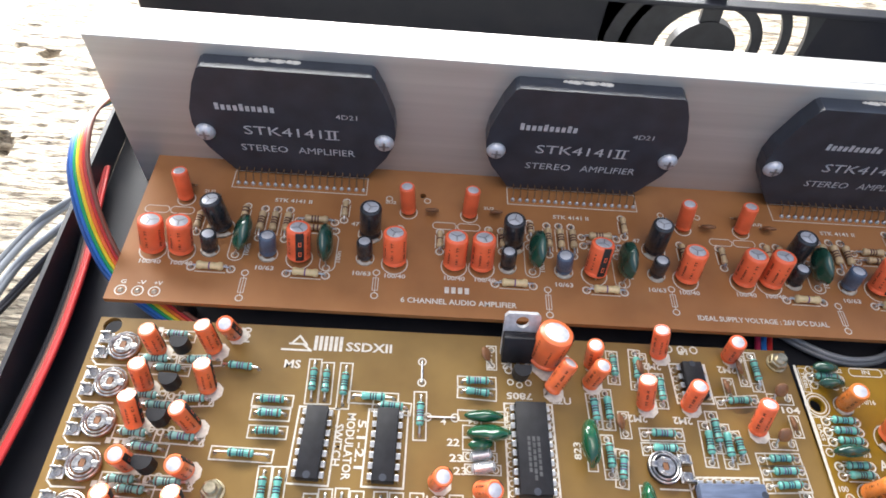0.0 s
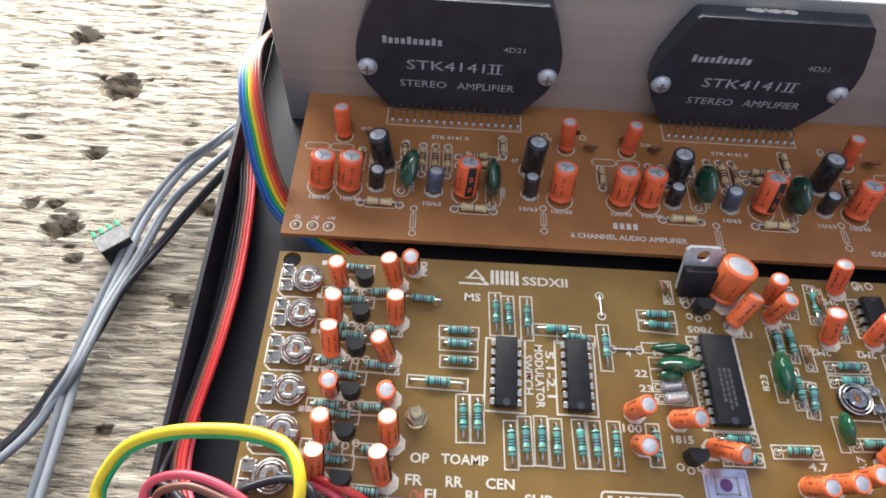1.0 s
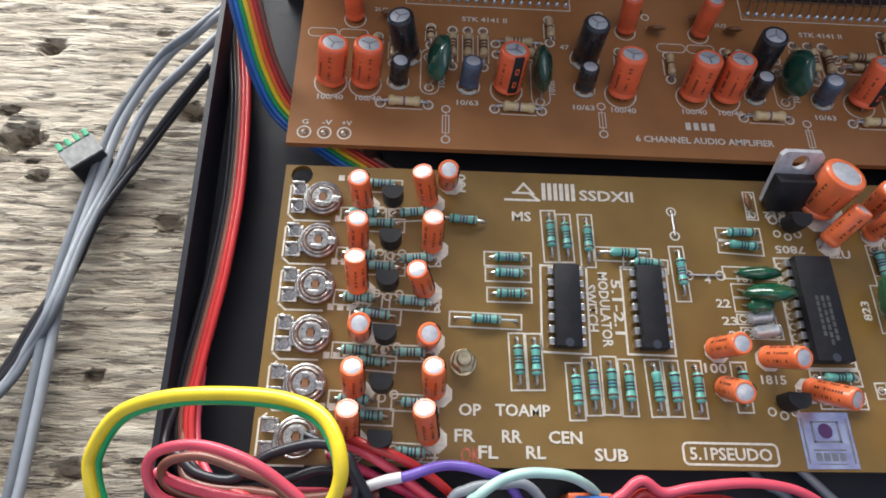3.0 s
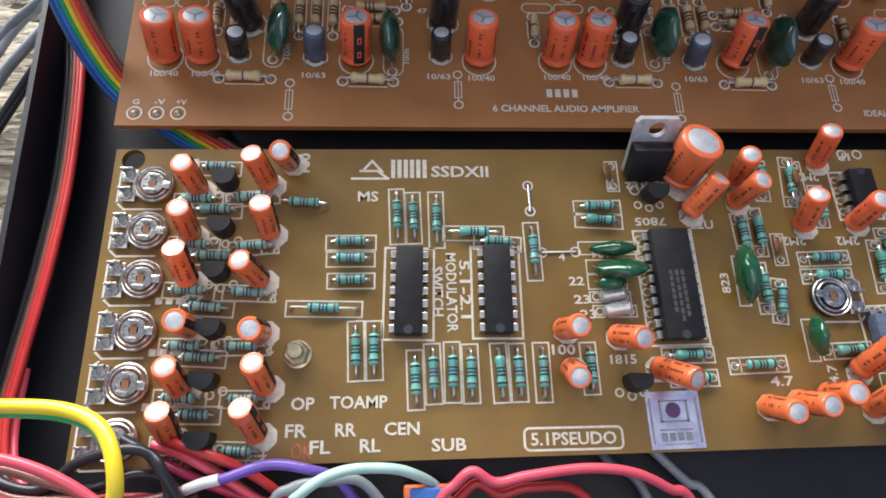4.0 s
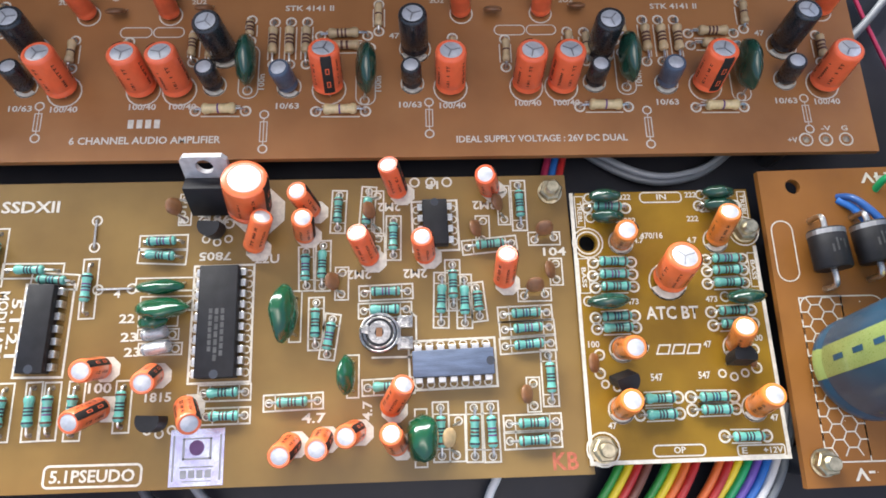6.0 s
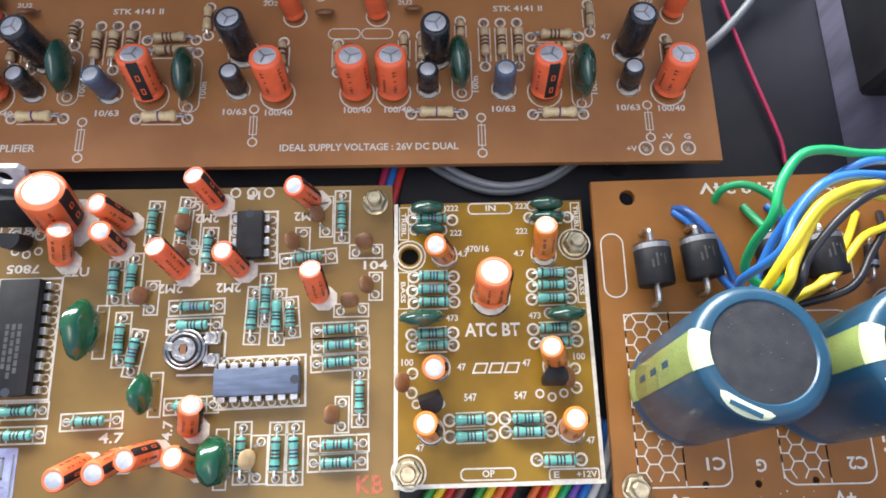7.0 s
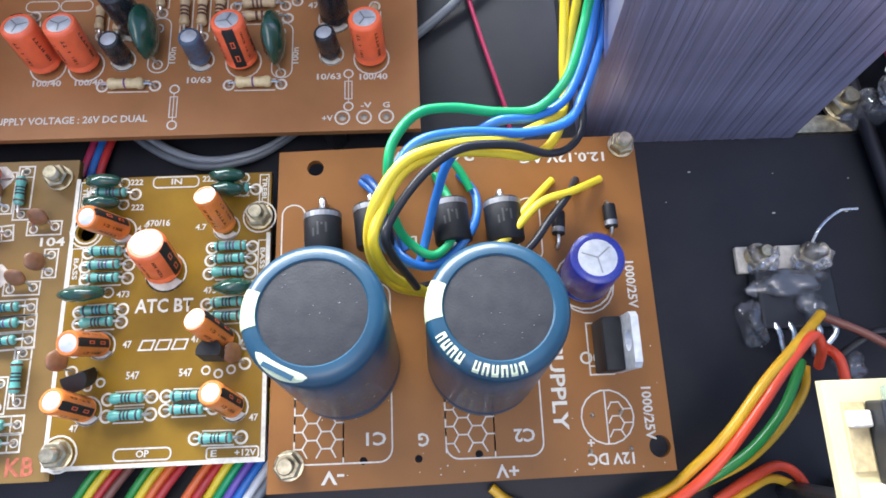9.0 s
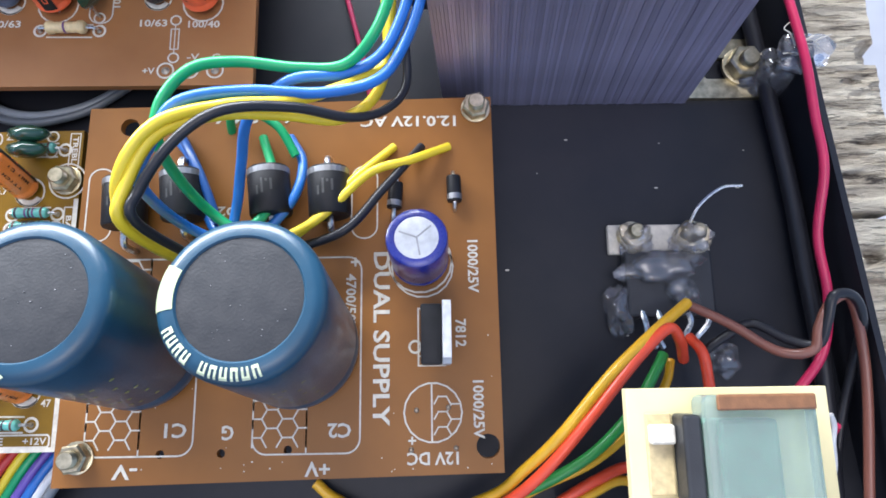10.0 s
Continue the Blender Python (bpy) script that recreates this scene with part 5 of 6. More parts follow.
    part("printed_mark", bm, M["can_stripe"], ob)


smoothing_can(supply, 247.9, -47.0, 176, "oval")
smoothing_can(supply, 273.8, -47.2, 172, "bars")
capacitor(supply, BLUE, 294.6, -32.2, 6, 100, 10)
regulator(supply, 296.2, -41.8, 296.2, -49.8, 0)
for x, top in ((238.4, -31.5), (266.3, -31.5)):
    supply.rounded(x, -64.8, x + 18.0, top, 2.4, 0.28)
    supply.line([(x + 9.0, -64.7), (x + 9.0, top)], 0.25)
    s = 1.75
    for i in range(6):
        for j in range(12):
            cx, cy = x + 0.6 + i * s * 1.5, -63.6 + (j + (i % 2) * 0.5) * s * 1.732
            if cy > top - 1.5:
                continue
            pts = [(cx + s * math.cos(k * math.pi / 3), cy + s * math.sin(k * math.pi / 3)) for k in range(4)]
            pts = [(min(max(px, x), x + 9.0), py) for px, py in pts if py > -64.8]
            if len(pts) > 1:
                supply.line(pts, 0.26)
supply.rounded(235.0, -28.1, 239.6, -14.7, 2.2, 0.26), supply.rounded(282.4, -28.1, 287.0, -14.7, 2.2, 0.26)
supply.ring(296.6, -58.4, 4.9, 0.28), supply.line([(296.4, -53.6), (296.4, -63.2)], 0.28)
for j in range(4):
    for i in range(2):
        cx, cy = 298.2 + i * 2.2, -62 + (j + i * 0.5) * 2.5
        pts = [(cx + 1.4 * math.cos(k * math.pi / 3), cy + 1.4 * math.sin(k * math.pi / 3)) for k in range(4)]
        pts = [p for p in pts if p[0] > 296.3 and math.hypot(p[0] - 296.6, p[1] + 58.4) < 4.9]
        if len(pts) > 1:
            supply.line(pts, 0.24)
supply.rect(294.2, -50.6, 298.8, -40.8, 0.28), supply.line([(294.2, -49.0), (298.8, -49.0)], 0.25)
supply.ring(295.0, -33.4, 5.4, 0.28)
for s, x, y, w, h, turn in (("24.0.24V", 274.3, -3.6, 17.2, 2.6, 180), ("12.0.12V AC", 301.4, -5.0, 17.6, 2.1, 180), ("DUAL SUPPLY", 286.4, -30.7, 29.8, 2.9, -90), ("1000/25V", 303.0, -28.7, 9.4, 1.9, -90), ("7812", 300.6, -42.7, 4.8, 1.9, -90), ("1000/25V", 303.4, -53.2, 9.6, 1.9, -90), ("12V DC", 300.8, -64.8, 8.6, 2.1, 180), ("+V", 279.4, -66.0, 4.2, 2.4, 180), ("-V", 247.6, -66.0, 4.2, 2.4, 180), ("C2", 282.8, -59.9, 3.9, 2.4, 180), ("C1", 255.3, -59.5, 3.7, 2.4, 180), ("G", 263.2, -60.0, 2.0, 2.4, 180), ("4700/50V", 281.6, -34.5, 10.0, 1.8, -90), ("+", 282.4, -33.2, 1.6, 1.6, 0), ("+", 291.2, -35.6, 1.3, 1.3, 0), ("+", 292.4, -63.6, 1.3, 1.3, 0), ("D2", 262.0, -22.0, 3.6, 1.8, 180)):
    supply.text(s, x, y, w, h, turn)
for x, y in ((293.8, -58.0), (299.2, -57.6), (292.9, -64.4), (300.4, -64.2)):
    pad(supply, x, y, 0.45)
rnd = random.Random(21)
for _ in range(24):
    x, y = rnd.uniform(240, 307), rnd.choice((rnd.uniform(-68, -65.6), rnd.uniform(-68, -30)))
    if math.hypot(x - 305.8, y + 64.0) > 2.6:
        supply.blob(x, y, rnd.uniform(0.08, 0.17), 6)
supply.done()

# the amplifier board with three alike channels
amp = Board("amp", [(1.0, 1.8), (263.4, 1.8), (263.4, 56.0), (1.0, 56.0)], 2.5, [(86.5, 45.6, 1.0), (173.5, 45.6, 1.0)], "long brown phenolic six-channel amplifier circuit board")
for k in range(3):
    o = 87.0 * k
    j = lambda s=2.0: random.uniform(-s, s)
    for kind, x, y, spin, leans in (
            (LOUD, 9.7, 19.1, 115, ((14, 48), (13, 92), (12, 92))), (LOUD, 17.8, 19.0, 130, ((14, 56), (14, 97), (13, 88))),
            (DOT, 25.6, 20.1, None, ((8, 45), (7, 120), (6, 100))), (DARK, 27.4, 28.2, None, ((11, 140), (6, 140), (4, 105))),
            (SLATE, 42.4, 19.6, None, ((13, 70), (9, 150), (9, 103))), (LOUD, 51.5, 18.9, -88, ((14, 75), (18, 85), (13, 97))),
            (DARK, 71.2, 29.2, None, ((6, 70), (7, 105), (9, 80))), (DOT, 70.5, 20.2, None, ((10, 96), (6, 110), (9, 125))),
            (PLAIN, 79.2, 19.0, 100, ((14, 92), (13, 95), (11, 100))), (RED, 14.2, 38.6, None, ((11, 95), (9, 80), (12, 110))), (RED, 82.3, 38.6, None, ((9, 120), (11, 130), (8, 100)))):
        tilt, az = leans[k]
        capacitor(amp, kind, o + x, y, tilt, az, None if spin is None else spin + j(12))
    film(amp, o + 33.0, 18.6, o + 32.6, 27.6, 11.5, 9.8, 2.3, "dark_green", lean=(26, 12, -4)[k]), film(amp, o + 59.6, 15.8, o + 59.3, 26.0, 11.5, 9.8, 2.3, "dark_green", lean=(-3, 10, -2)[k])
    for x in (38.5, 42.3, 46.1):
        resistor(amp, o + x, 36.4, o + x, 25.2, skin="tan", rings=True, bands=2, size=1.1)
    resistor(amp, o + 49.2, 32.6, o + 60.2, 32.6, skin="tan", rings=True, bands=3, size=1.15)
    resistor(amp, o + 49.4, 29.4, o + 60.8, 29.4, skin="tan", rings=True, bands=1, size=1.1)
    resistor(amp, o + 21.7, 13.6, o + 32.9, 13.5, skin="cream_lacquer", rings=True, bands=0, size=1.22), resistor(amp, o + 48.6, 13.2, o + 59.8, 13.1, skin="cream_lacquer", rings=True, bands=0, size=1.22)
    for x, y0, y1 in ((62.8, 41.1, 33.7), (80.0, 31.9, 24.6), (92.3 - 87 + (87 if k < 2 else 87), 31.4, 24.0), (33.1, 37.0, 31.4), (20.2, 33.4, 26.0), (24.2, 33.2, 25.4)):
        if o + x < 262:
            resistor(amp, o + x, y0, o + x, y1, skin="tan", rings=True, size=0.95)
    disc(amp, o + 12.4, 44.0, o + 16.0, 44.0, 2.2), disc(amp, o + 21.0, 40.6, o + 24.0, 40.6, 2.2)
    if k < 2:
        disc(amp, o + 88.1, 39.8, o + 91.0, 39.8, 2.4)
    for x0, x1 in ((3.0, 10.2), (10.6, 17.6)):
        amp.rounded(o + x0, 32.6, o + x1, 35.2, 1.25, 0.25)
    for x, y, w in ((32.9, 24.2, 4.4), (59.6, 22.2, 4.4)):
        amp.rounded(o + x - 2.0, y - 7.5, o + x + 2.4, y + 6, 2, 0.25)
    link(amp, o + 37.1, 12.6, 4.2), link(amp, o + 74.2, 15.2, 7.4)
    for x, y in ((6.9, 14.4), (15.8, 14.4), (76.6, 14.0)):
        amp.text("100/40", o + x, y - 0.4, 6.0, 1.5)
    for x in (39.6, 67.4):
        amp.text("10/63", o + x, 13.9, 5.2, 1.5)
    amp.text("100n", o + 36.8, 18.8, 4.0, 1.5, 90), amp.text("100n", o + 63.4, 18.0, 4.0, 1.5, 90)
    amp.text("STK 4141 II", o + 40.8, 39.4, 11.4, 1.5), amp.text("2U2", o + 18.8, 41.4, 3.4, 1.2), amp.text("47", o + 65.2, 31.8, 2.4, 1.5), amp.text("2U2", o + 74.8, 41.4, 3.4, 1.2)
    amp.rect(o + 26.6, 44.4, o + 68.6, 51.4, 0.25)
    for x in (85.0,):
        amp.ring(o + x - 9, 43.5, 0.95), amp.ring(o + x + 3, 43.5, 0.95) if k < 2 else None
for x, s in ((4.8, "G"), (9.4, "-V"), (13.9, "+V"), (256.2, "G"), (251.5, "-V"), (246.9, "+V")):
    amp.ring(x, 4.8, 1.5, 0.35)
    pad(amp, x, 4.8, 0.8)
    amp.text(s, x - (4.3 if x == 246.9 else 0.7), 4.1 if x == 246.9 else 6.9, 1.5 if s == "G" else 2.3, 1.3)
amp.bars(93.8, 9.5, 101.5, 11.6, 4)
amp.text("6 CHANNEL AUDIO AMPLIFIER", 81.7, 5.7, 33.1, 1.8)
amp.text("IDEAL SUPPLY VOLTAGE : 26V DC DUAL", 167.2, 5.1, 38.7, 1.7)
amp.done()
for x, y in ((8, 52), (132, 54), (256, 52)):
    t = thing("standoff", x, y, FLOOR, "black plastic standoff under the amplifier board", "standoff", "board standoffs")
    part("post", lathe(bmesh.new(), [(3, 0), (3, 10.85)], 16), M["plastic"], t)
for x in (20, 244):
    t = thing("standoff", x, 5.5, FLOOR, "black plastic standoff under the amplifier board", "standoff", "board standoffs")
    part("post", lathe(bmesh.new(), [(2.4, 0), (2.4, 10.85)], 16), M["plastic"], t)


def power_module(cx, shift=0.0, mark=0.0):
    """A hybrid amplifier module screwed to the heat sink, with its row of pins in the board."""
    t = thing("amplifier_module", cx, 50.5, 2.5, "black hybrid stereo amplifier module screwed to the heat sink", "amplifier module", "modules on the heat sink")
    right = [(19.8, 1.4), (20.8, 1.8), (26.9, 10.6), (29.0, 15.6), (29.8, 20.5), (29.3, 26), (26.4, 35.2), (24.0, 40.4), (22.9, 41.2)]
    o = right + [(-x, z) for x, z in reversed(right)]
    bm = slab(bmesh.new(), o, 0, 5.35)
    bmesh.ops.bevel(bm, geom=[e for e in bm.edges if all(abs(v.co.z - 5.35) < 1e-4 for v in e.verts) and len({f.normal.z > 0.9 for f in e.link_faces}) == 2], offset=0.7, segments=3, affect="EDGES")
    part("body", bm, M["module"], t, "black moulded case", at_mm(0, 5.45, 0, 90, 0, 0))
    bm = bmesh.new()
    for k in range(9):
        x = -10 + 1.5 * k + 0.5 * noise.noise(Vector((cx, k, 0)))
        lathe(bm, [(0.1, 0), (0.5 + 0.25 * (k % 3), 0.2), (0.3, 0.55 + 0.2 * (k % 2)), (0.05, 0.8)], 8, Matrix.Translation((x, 4.3, 41.0)) @ Matrix.Diagonal((1.7, 0.9, 1, 1)))
    tagged(part("paste", bm, M["silk"], t, "white thermal paste squeezed out on top", None, True), kind="stuff")
    for s in (-26.4, 26.4):
        sc = part("screw", lathe(bmesh.new(), [(2.9, 0), (2.9, 0.5), (2.5, 1.3), (1.5, 1.9), (0.3, 2.0)], 20), M["alu"], t, "domed cross-head screw", at_mm(s, 0.0, 17.6, 90, 0, 0), True)
        bm = box(box(bmesh.new(), -1.5, -0.3, 1.5, 1.5, 0.3, 2.06), -0.3, -1.5, 1.5, 0.3, 1.5, 2.07)
        part("cross_slot", bm, M["score"], sc)
    pins = -19.2 + (3.2 if mark > 5 else 0.5 if mark else 0)
    for k in range(18):
        # metal pins coloured dark brown to stand in for the shade below the module
        put("pin", shared("modpin", lambda: mesh_of(tube(bmesh.new(), [Vector((0, 2.2, 3.4)), Vector((0, -1.0, 3.2)), Vector((0, -2.6, 1.2)), Vector((0, -2.9, -1.2))], 0.2, 6), "pin", M["shaded_pin"])), t, at_mm(pins + k * 2.31, -1.4, -0.6))
        put("solder_dot", shared("moddot", lambda: mesh_of(lathe(bmesh.new(), [(0.75, 0.03), (0.6, 0.5), (0.3, 0.9), (0.05, 1.0)], 8), "solder_dot", M["tin"], True)), t, at_mm(pins + k * 2.31, -4.3, 0))
    for s, x, z, w, h in (("STK4141", -15.0, 17.4, 22.8, 3.4), ("II", 9.7, 17.4, 2.4, 3.2), ("STEREO", -17.0, 10.6, 14.0, 2.6), ("AMPLIFIER", 0.2, 10.6, 17.2, 2.6), ("4D21", 12.4, 25.6, 6.2, 1.7)):
        words(s, x + shift, -0.05, w, h, 0, M["module_print"], t, z, tilt=90, bold=0.0)
    bm = bmesh.new()
    box(bm, 8.8 + shift, -0.06, 17.2, 13.0 + shift, -0.02, 17.45), box(bm, 8.8 + shift, -0.06, 20.6, 13.0 + shift, -0.02, 20.85)
    part("printed_numeral", bm, M["module_print"], t)
    for k in range(10):
        hh = 2.5 if k in (0, 4, 8) else 1.9
        part("printed_bar", box(bmesh.new(), mark - 21.8 + k * 1.73, -0.06, 26.4, mark - 21.8 + k * 1.73 + 1.15, -0.02, 26.4 + hh), M["module_print"], t)


for cx, shift, mark in ((47.5, 0.0, 0.0), (134.0, 0.6, 1.2), (219.8, 4.0, 7.0)):
    power_module(cx, shift, mark)


def transformer():
    """A laminated mains transformer with a bolted foot."""
    t = thing("mains_transformer", 324, 28, FLOOR, "laminated dark steel mains transformer bolted to the case floor", "transformer")
    r = random.Random(3)
    x, i = -24.5, 0
    sheets = [shared(("sheet", k), lambda k=k: mesh_of(box(bmesh.new(), 0, -25.2 - 0.05 * k, 0.2, 0.57, 26, 62 - 0.1 * k, 0, Matrix(((1, 0, -0.08, 0), (0, 1, 0, 0), (0, 0, 1, 0), (0, 0, 0, 1)))), "lamination", M["core"])) for k in range(4)]
    while x < 25.4:
        put("lamination", sheets[r.randrange(4)], t, at_mm(x, 0, 0))
        x += 0.6
        i += 1
    part("bobbin", box(bmesh.new(), -31, -14, 16, 31, 14, 52, 2), M["plastic"], t, "black winding bobbin")
    part("mounting_foot", slab(bmesh.new(), [(25.9, -24.6), (42, -24.6), (42, -20.4), (30.4, -20.4), (28.9, -18), (30.4, -15.6), (42, -15.6), (42, -11.4), (31, -11.4), (27.6, -16)], 0.1, 1.4), M["zinc"], t, "slotted zinc-plated foot")
    return t


transformer()
t = thing("bolt", 361.6, 10.0, FLOOR + 1.4, "zinc-plated bolt with washer and nut on the transformer foot", "bolt")
part("washer", lathe(bmesh.new(), [(4.0, 0), (4.0, 0.8), (3.7, 0.9)], 24), M["zinc"], t, "", None, True)
part("nut", lathe(bmesh.new(), [(3.4, 0.9), (3.6, 1.1), (3.6, 3.4), (3.2, 3.8)], 6), M["zinc"], t)
part("shank", lathe(bmesh.new(), [(1.9, 0.9), (1.9, 5), (1.6, 5.4)], 16), M["zinc"], t, "", None, True)


def glue_lump(x, y, z, sx, sy, sz, seed, label="clear hot-melt glue lump", threads=0):
    bm = bmesh.new()
    bmesh.ops.create_icosphere(bm, subdivisions=4, radius=1.0)
    for v in bm.verts:
        k = 1 + 0.55 * noise.noise(v.co * 1.3 + Vector((seed, 0, 0))) + 0.12 * noise.noise(v.co * 3.2 + Vector((0, seed, 0)))
        v.co = Vector((v.co.x * sx * k, v.co.y * sy * k, max(-0.2, v.co.z) * sz * k))
    ob = put("hot_glue", mesh_of(bm, "hot_glue", M["glue"], True), None, at_mm(x, y, z))
    tagged(ob, label, "glue")
    rnd = random.Random(int(seed * 7))
    for _ in range(threads):
        a = rnd.uniform(0, 6.28)
        pts = [(sx * 0.5 * math.cos(a), sy * 0.5 * math.sin(a), sz * 0.7)]
        for k in range(3):
            pts.append((pts[-1][0] + rnd.uniform(-2.5, 2.5), pts[-1][1] + rnd.uniform(-1.5, 3), max(0.4, pts[-1][2] + rnd.uniform(-1.2, 1.6))))
        part("glue_thread", tube(bmesh.new(), spline(pts, 5), 0.13, 5), M["silk"], ob, "fine pale glue thread", None, True)


glue_lump(369, 8, 1.0, 5, 3.4, 3, 1.0, "clear hot-melt glue holding a wire to the case wall", 7)
glue_lump(366, 7.0, -8.8, 5, 4, 9, 2.0)
# the mains socket, sunk in the floor, with its solder tags and glue
t = thing("power_socket", 342, -34, FLOOR, "black power socket with bent tinned tags on the case floor", "socket")
part("housing", box(bmesh.new(), -8, -8, 0, 9, 5, 3.4, 0.6), M["plastic"], t, "black plastic housing")
part("clamp_plate", box(bmesh.new(), -10.5, 4.6, 0.05, 9.5, 10.5, 1.6, 0.3), M["silk"], t, "white plate under two screws")
for x in (-6.3, 5.6):
    s = part("screw", lathe(bmesh.new(), [(2.6, 1.6), (2.6, 3.2), (1.5, 3.4), (1.5, 6.6), (1.2, 7.0)], 14), M["zinc"], t, "", at_mm(x, 8.2, 0), True)
for k, x in enumerate((-5.6, -2.6, 3.0, 6.4)):
    part("solder_tag", tube(bmesh.new(), spline([(x, -6, 2.6), (x + 0.6, -9, 3.6), (x + 1.4 - k, -12, 2.4), (x + 3 - k * 1.6, -13.6, 1.4)], 5), 0.55, 6), M["tin"], t)
part("loose_strand", tube(bmesh.new(), spline([(4, 9, 5), (6, 13, 7), (10, 16, 8), (14, 16.4, 8)], 6), 0.3, 6), M["tin"], t, "frayed tinned strand")
for x, y, z, sx, sy, sz, s in ((336.4, -27, -7.0, 3.4, 3.0, 4.2, 3), (347, -27, -7, 3.6, 3.4, 4.4, 4), (341, -32.5, -6.8, 7.5, 3.4, 2.4, 5), (333.2, -40, -9.6, 3.2, 5.0, 3.4, 6), (345, -38, -6.6, 3, 3.6, 2.6, 7), (352.2, -50, -9.8, 3.0, 3.2, 2.6, 8)):
    glue_lump(x, y, z, sx, sy, sz, s)

# a small cream board standing high at the front on the right, with a foil-wrapped part on it
t = thing("relay_board", 321.4, -92, FLOOR, "cream circuit board on posts carrying a clear-cased part", "circuit board")
part("board_plate", box(bmesh.new(), 0, 0, 38.9, 26, 37.6, 40.5, 0.1), M["cream_board"], t)
for x in (13, 23):
    for y in (4, 18):
        part("post", lathe(bmesh.new(), [(2, 0), (2, 38.9)], 14, Matrix.Translation((x, y, 0))), M["plastic"], t)
part("relay_case", box(bmesh.new(), 8.0, 22, 40.6, 21.9, 36.8, 45.4, 0.9), M["milky"], t, "clear plastic relay case")
part("relay_coil", box(bmesh.new(), 9.6, 24.2, 40.9, 17.0, 34.0, 44.9, 0.6), M["pale_print"], t, "dull green coil inside the case")
part("relay_frame", box(bmesh.new(), 5.6, 23, 40.6, 7.9, 34.5, 44.6, 0.4), M["plastic"], t)
# a darker amber patch on the board between the terminals
part("resin_patch", box(bmesh.new(), 2.2, 24.6, 40.55, 5.5, 34.6, 41.0, 0.2), M["cream_lacquer"], t, "darker amber patch between the terminals")
part("copper_strip", box(bmesh.new(), 9.4, 35.0, 45.45, 21.4, 36.9, 46.0, 0.25), M["disc"], t, "copper-coloured strip")
for y in (22, 32):
    part("terminal", box(bmesh.new(), 2.4, y - 1.2, 40.55, 5.5, y + 1.2, 42.2, 0.3), M["silk"], t, "cream terminal block")

# a slide switch lying on the bench
t = thing("slide_switch", -59.5, 13.5, BENCH, "loose metal-cased switch with green knobs on the bench", "switch")
tilt = at_mm(0, 0, 0, 0, 0, 42) @ Matrix.Diagonal((0.74, 0.9, 1.0, 1.0))
part("casing", box(bmesh.new(), -6.5, -4.2, 0, 6.5, 4.2, 8, 0.5), M["plastic"], t, "black switch body", tilt)
part("metal_cover", box(bmesh.new(), -6.6, -4.3, 8.0, 6.6, 2.6, 8.7, 0.2), M["dull_cover"], t, "dull metal cover", tilt)
for k in range(4):
    part("knob", box(bmesh.new(), -6.0 + 3.4 * k, 2.7, 6.0, -4.2 + 3.4 * k, 5.6, 8.9, 0.3), M["green_knob"], t, "", tilt)

# dust and swarf on the case floor
bm, rnd = bmesh.new(), random.Random(5)
for _ in range(11):
    x, y, s = rnd.uniform(310, 362), rnd.uniform(-60, 0), rnd.uniform(0.1, 0.38)
    box(bm, x - s, y - s * 0.4, 0, x + s, y + s * 0.4, 0.15, 0, None)
dust = put("dust", mesh_of(bm, "dust", M["silk"]), None, at_mm(0, 0, FLOOR + 0.02))
tagged(dust, "pale dust and swarf specks on the case floor", "dust", "", "stuff")

# ---- wires ----
cable("wire", "COLOUR insulated transformer wire looping over the supply board", [(294, 14, 36), (293, 10, 32), (292, 6, 30), (289, -2, 28), (284, -6, 25), (277, -7, 26), (269, -7, 28), (263, -9, 30), (259, -14, 30), (258, -19, 28), (258, -22, 20), (260, -25, 12), (265, -28, 10), (269, -24, 9), (269, -17, 7), (266, -9, 3)], 'green', 0.86, group='secondary wires')
cable("wire", "COLOUR insulated transformer wire looping over the supply board", [(298, 18, 32), (297, 13, 29), (296, 6, 26), (293, -2, 24), (289, -9, 26), (281, -12, 28), (271, -13, 31), (263, -16, 34), (259, -21, 32), (257, -26, 30), (257, -28, 15), (263, -30, 10), (268, -28, 8), (273, -22, 8), (274, -15, 6), (271, -9, 3)], 'blue', 0.86, group='secondary wires')
cable("wire", "COLOUR insulated transformer wire looping over the supply board", [(296, 16, 33), (295, 12, 30), (294, 6, 26), (290, -3, 24), (284, -7, 24), (276, -9, 26), (269, -13, 22), (266, -18, 15), (264, -24, 10), (262, -29, 8), (258, -25, 6), (254, -14, 5), (251, -10, 3)], 'blue', 0.86, group='secondary wires')
cable("wire", "COLOUR insulated transformer wire looping over the supply board", [(290, 18, 31), (290, 14, 28), (290, 5, 23), (290, -2, 20), (288, -9, 20), (283, -14, 23), (276, -15, 27), (268, -17, 32), (261, -21, 35), (257, -28, 34), (256, -32, 32), (258, -34, 20), (263, -34, 7)], 'yellow', 0.86, group='secondary wires')
cable("wire", "COLOUR insulated transformer wire looping over the supply board", [(292, 17, 32), (292, 13, 29), (291, 7, 24), (290, -2, 21), (288, -6, 22), (278, -13, 28), (269, -16, 33), (261, -20, 36), (256, -27, 34), (255, -32, 26), (258, -34, 12), (264, -34, 4)], 'yellow', 0.86, group='secondary wires')
cable("wire", "COLOUR insulated transformer wire looping over the supply board", [(293, -0, 22), (293, -7, 20), (290, -12, 22), (285, -15, 26), (278, -16, 32), (270, -18, 36), (264, -22, 36), (259, -28, 34), (258, -32, 32), (262, -35, 15)], 'black', 0.72, group='secondary wires')
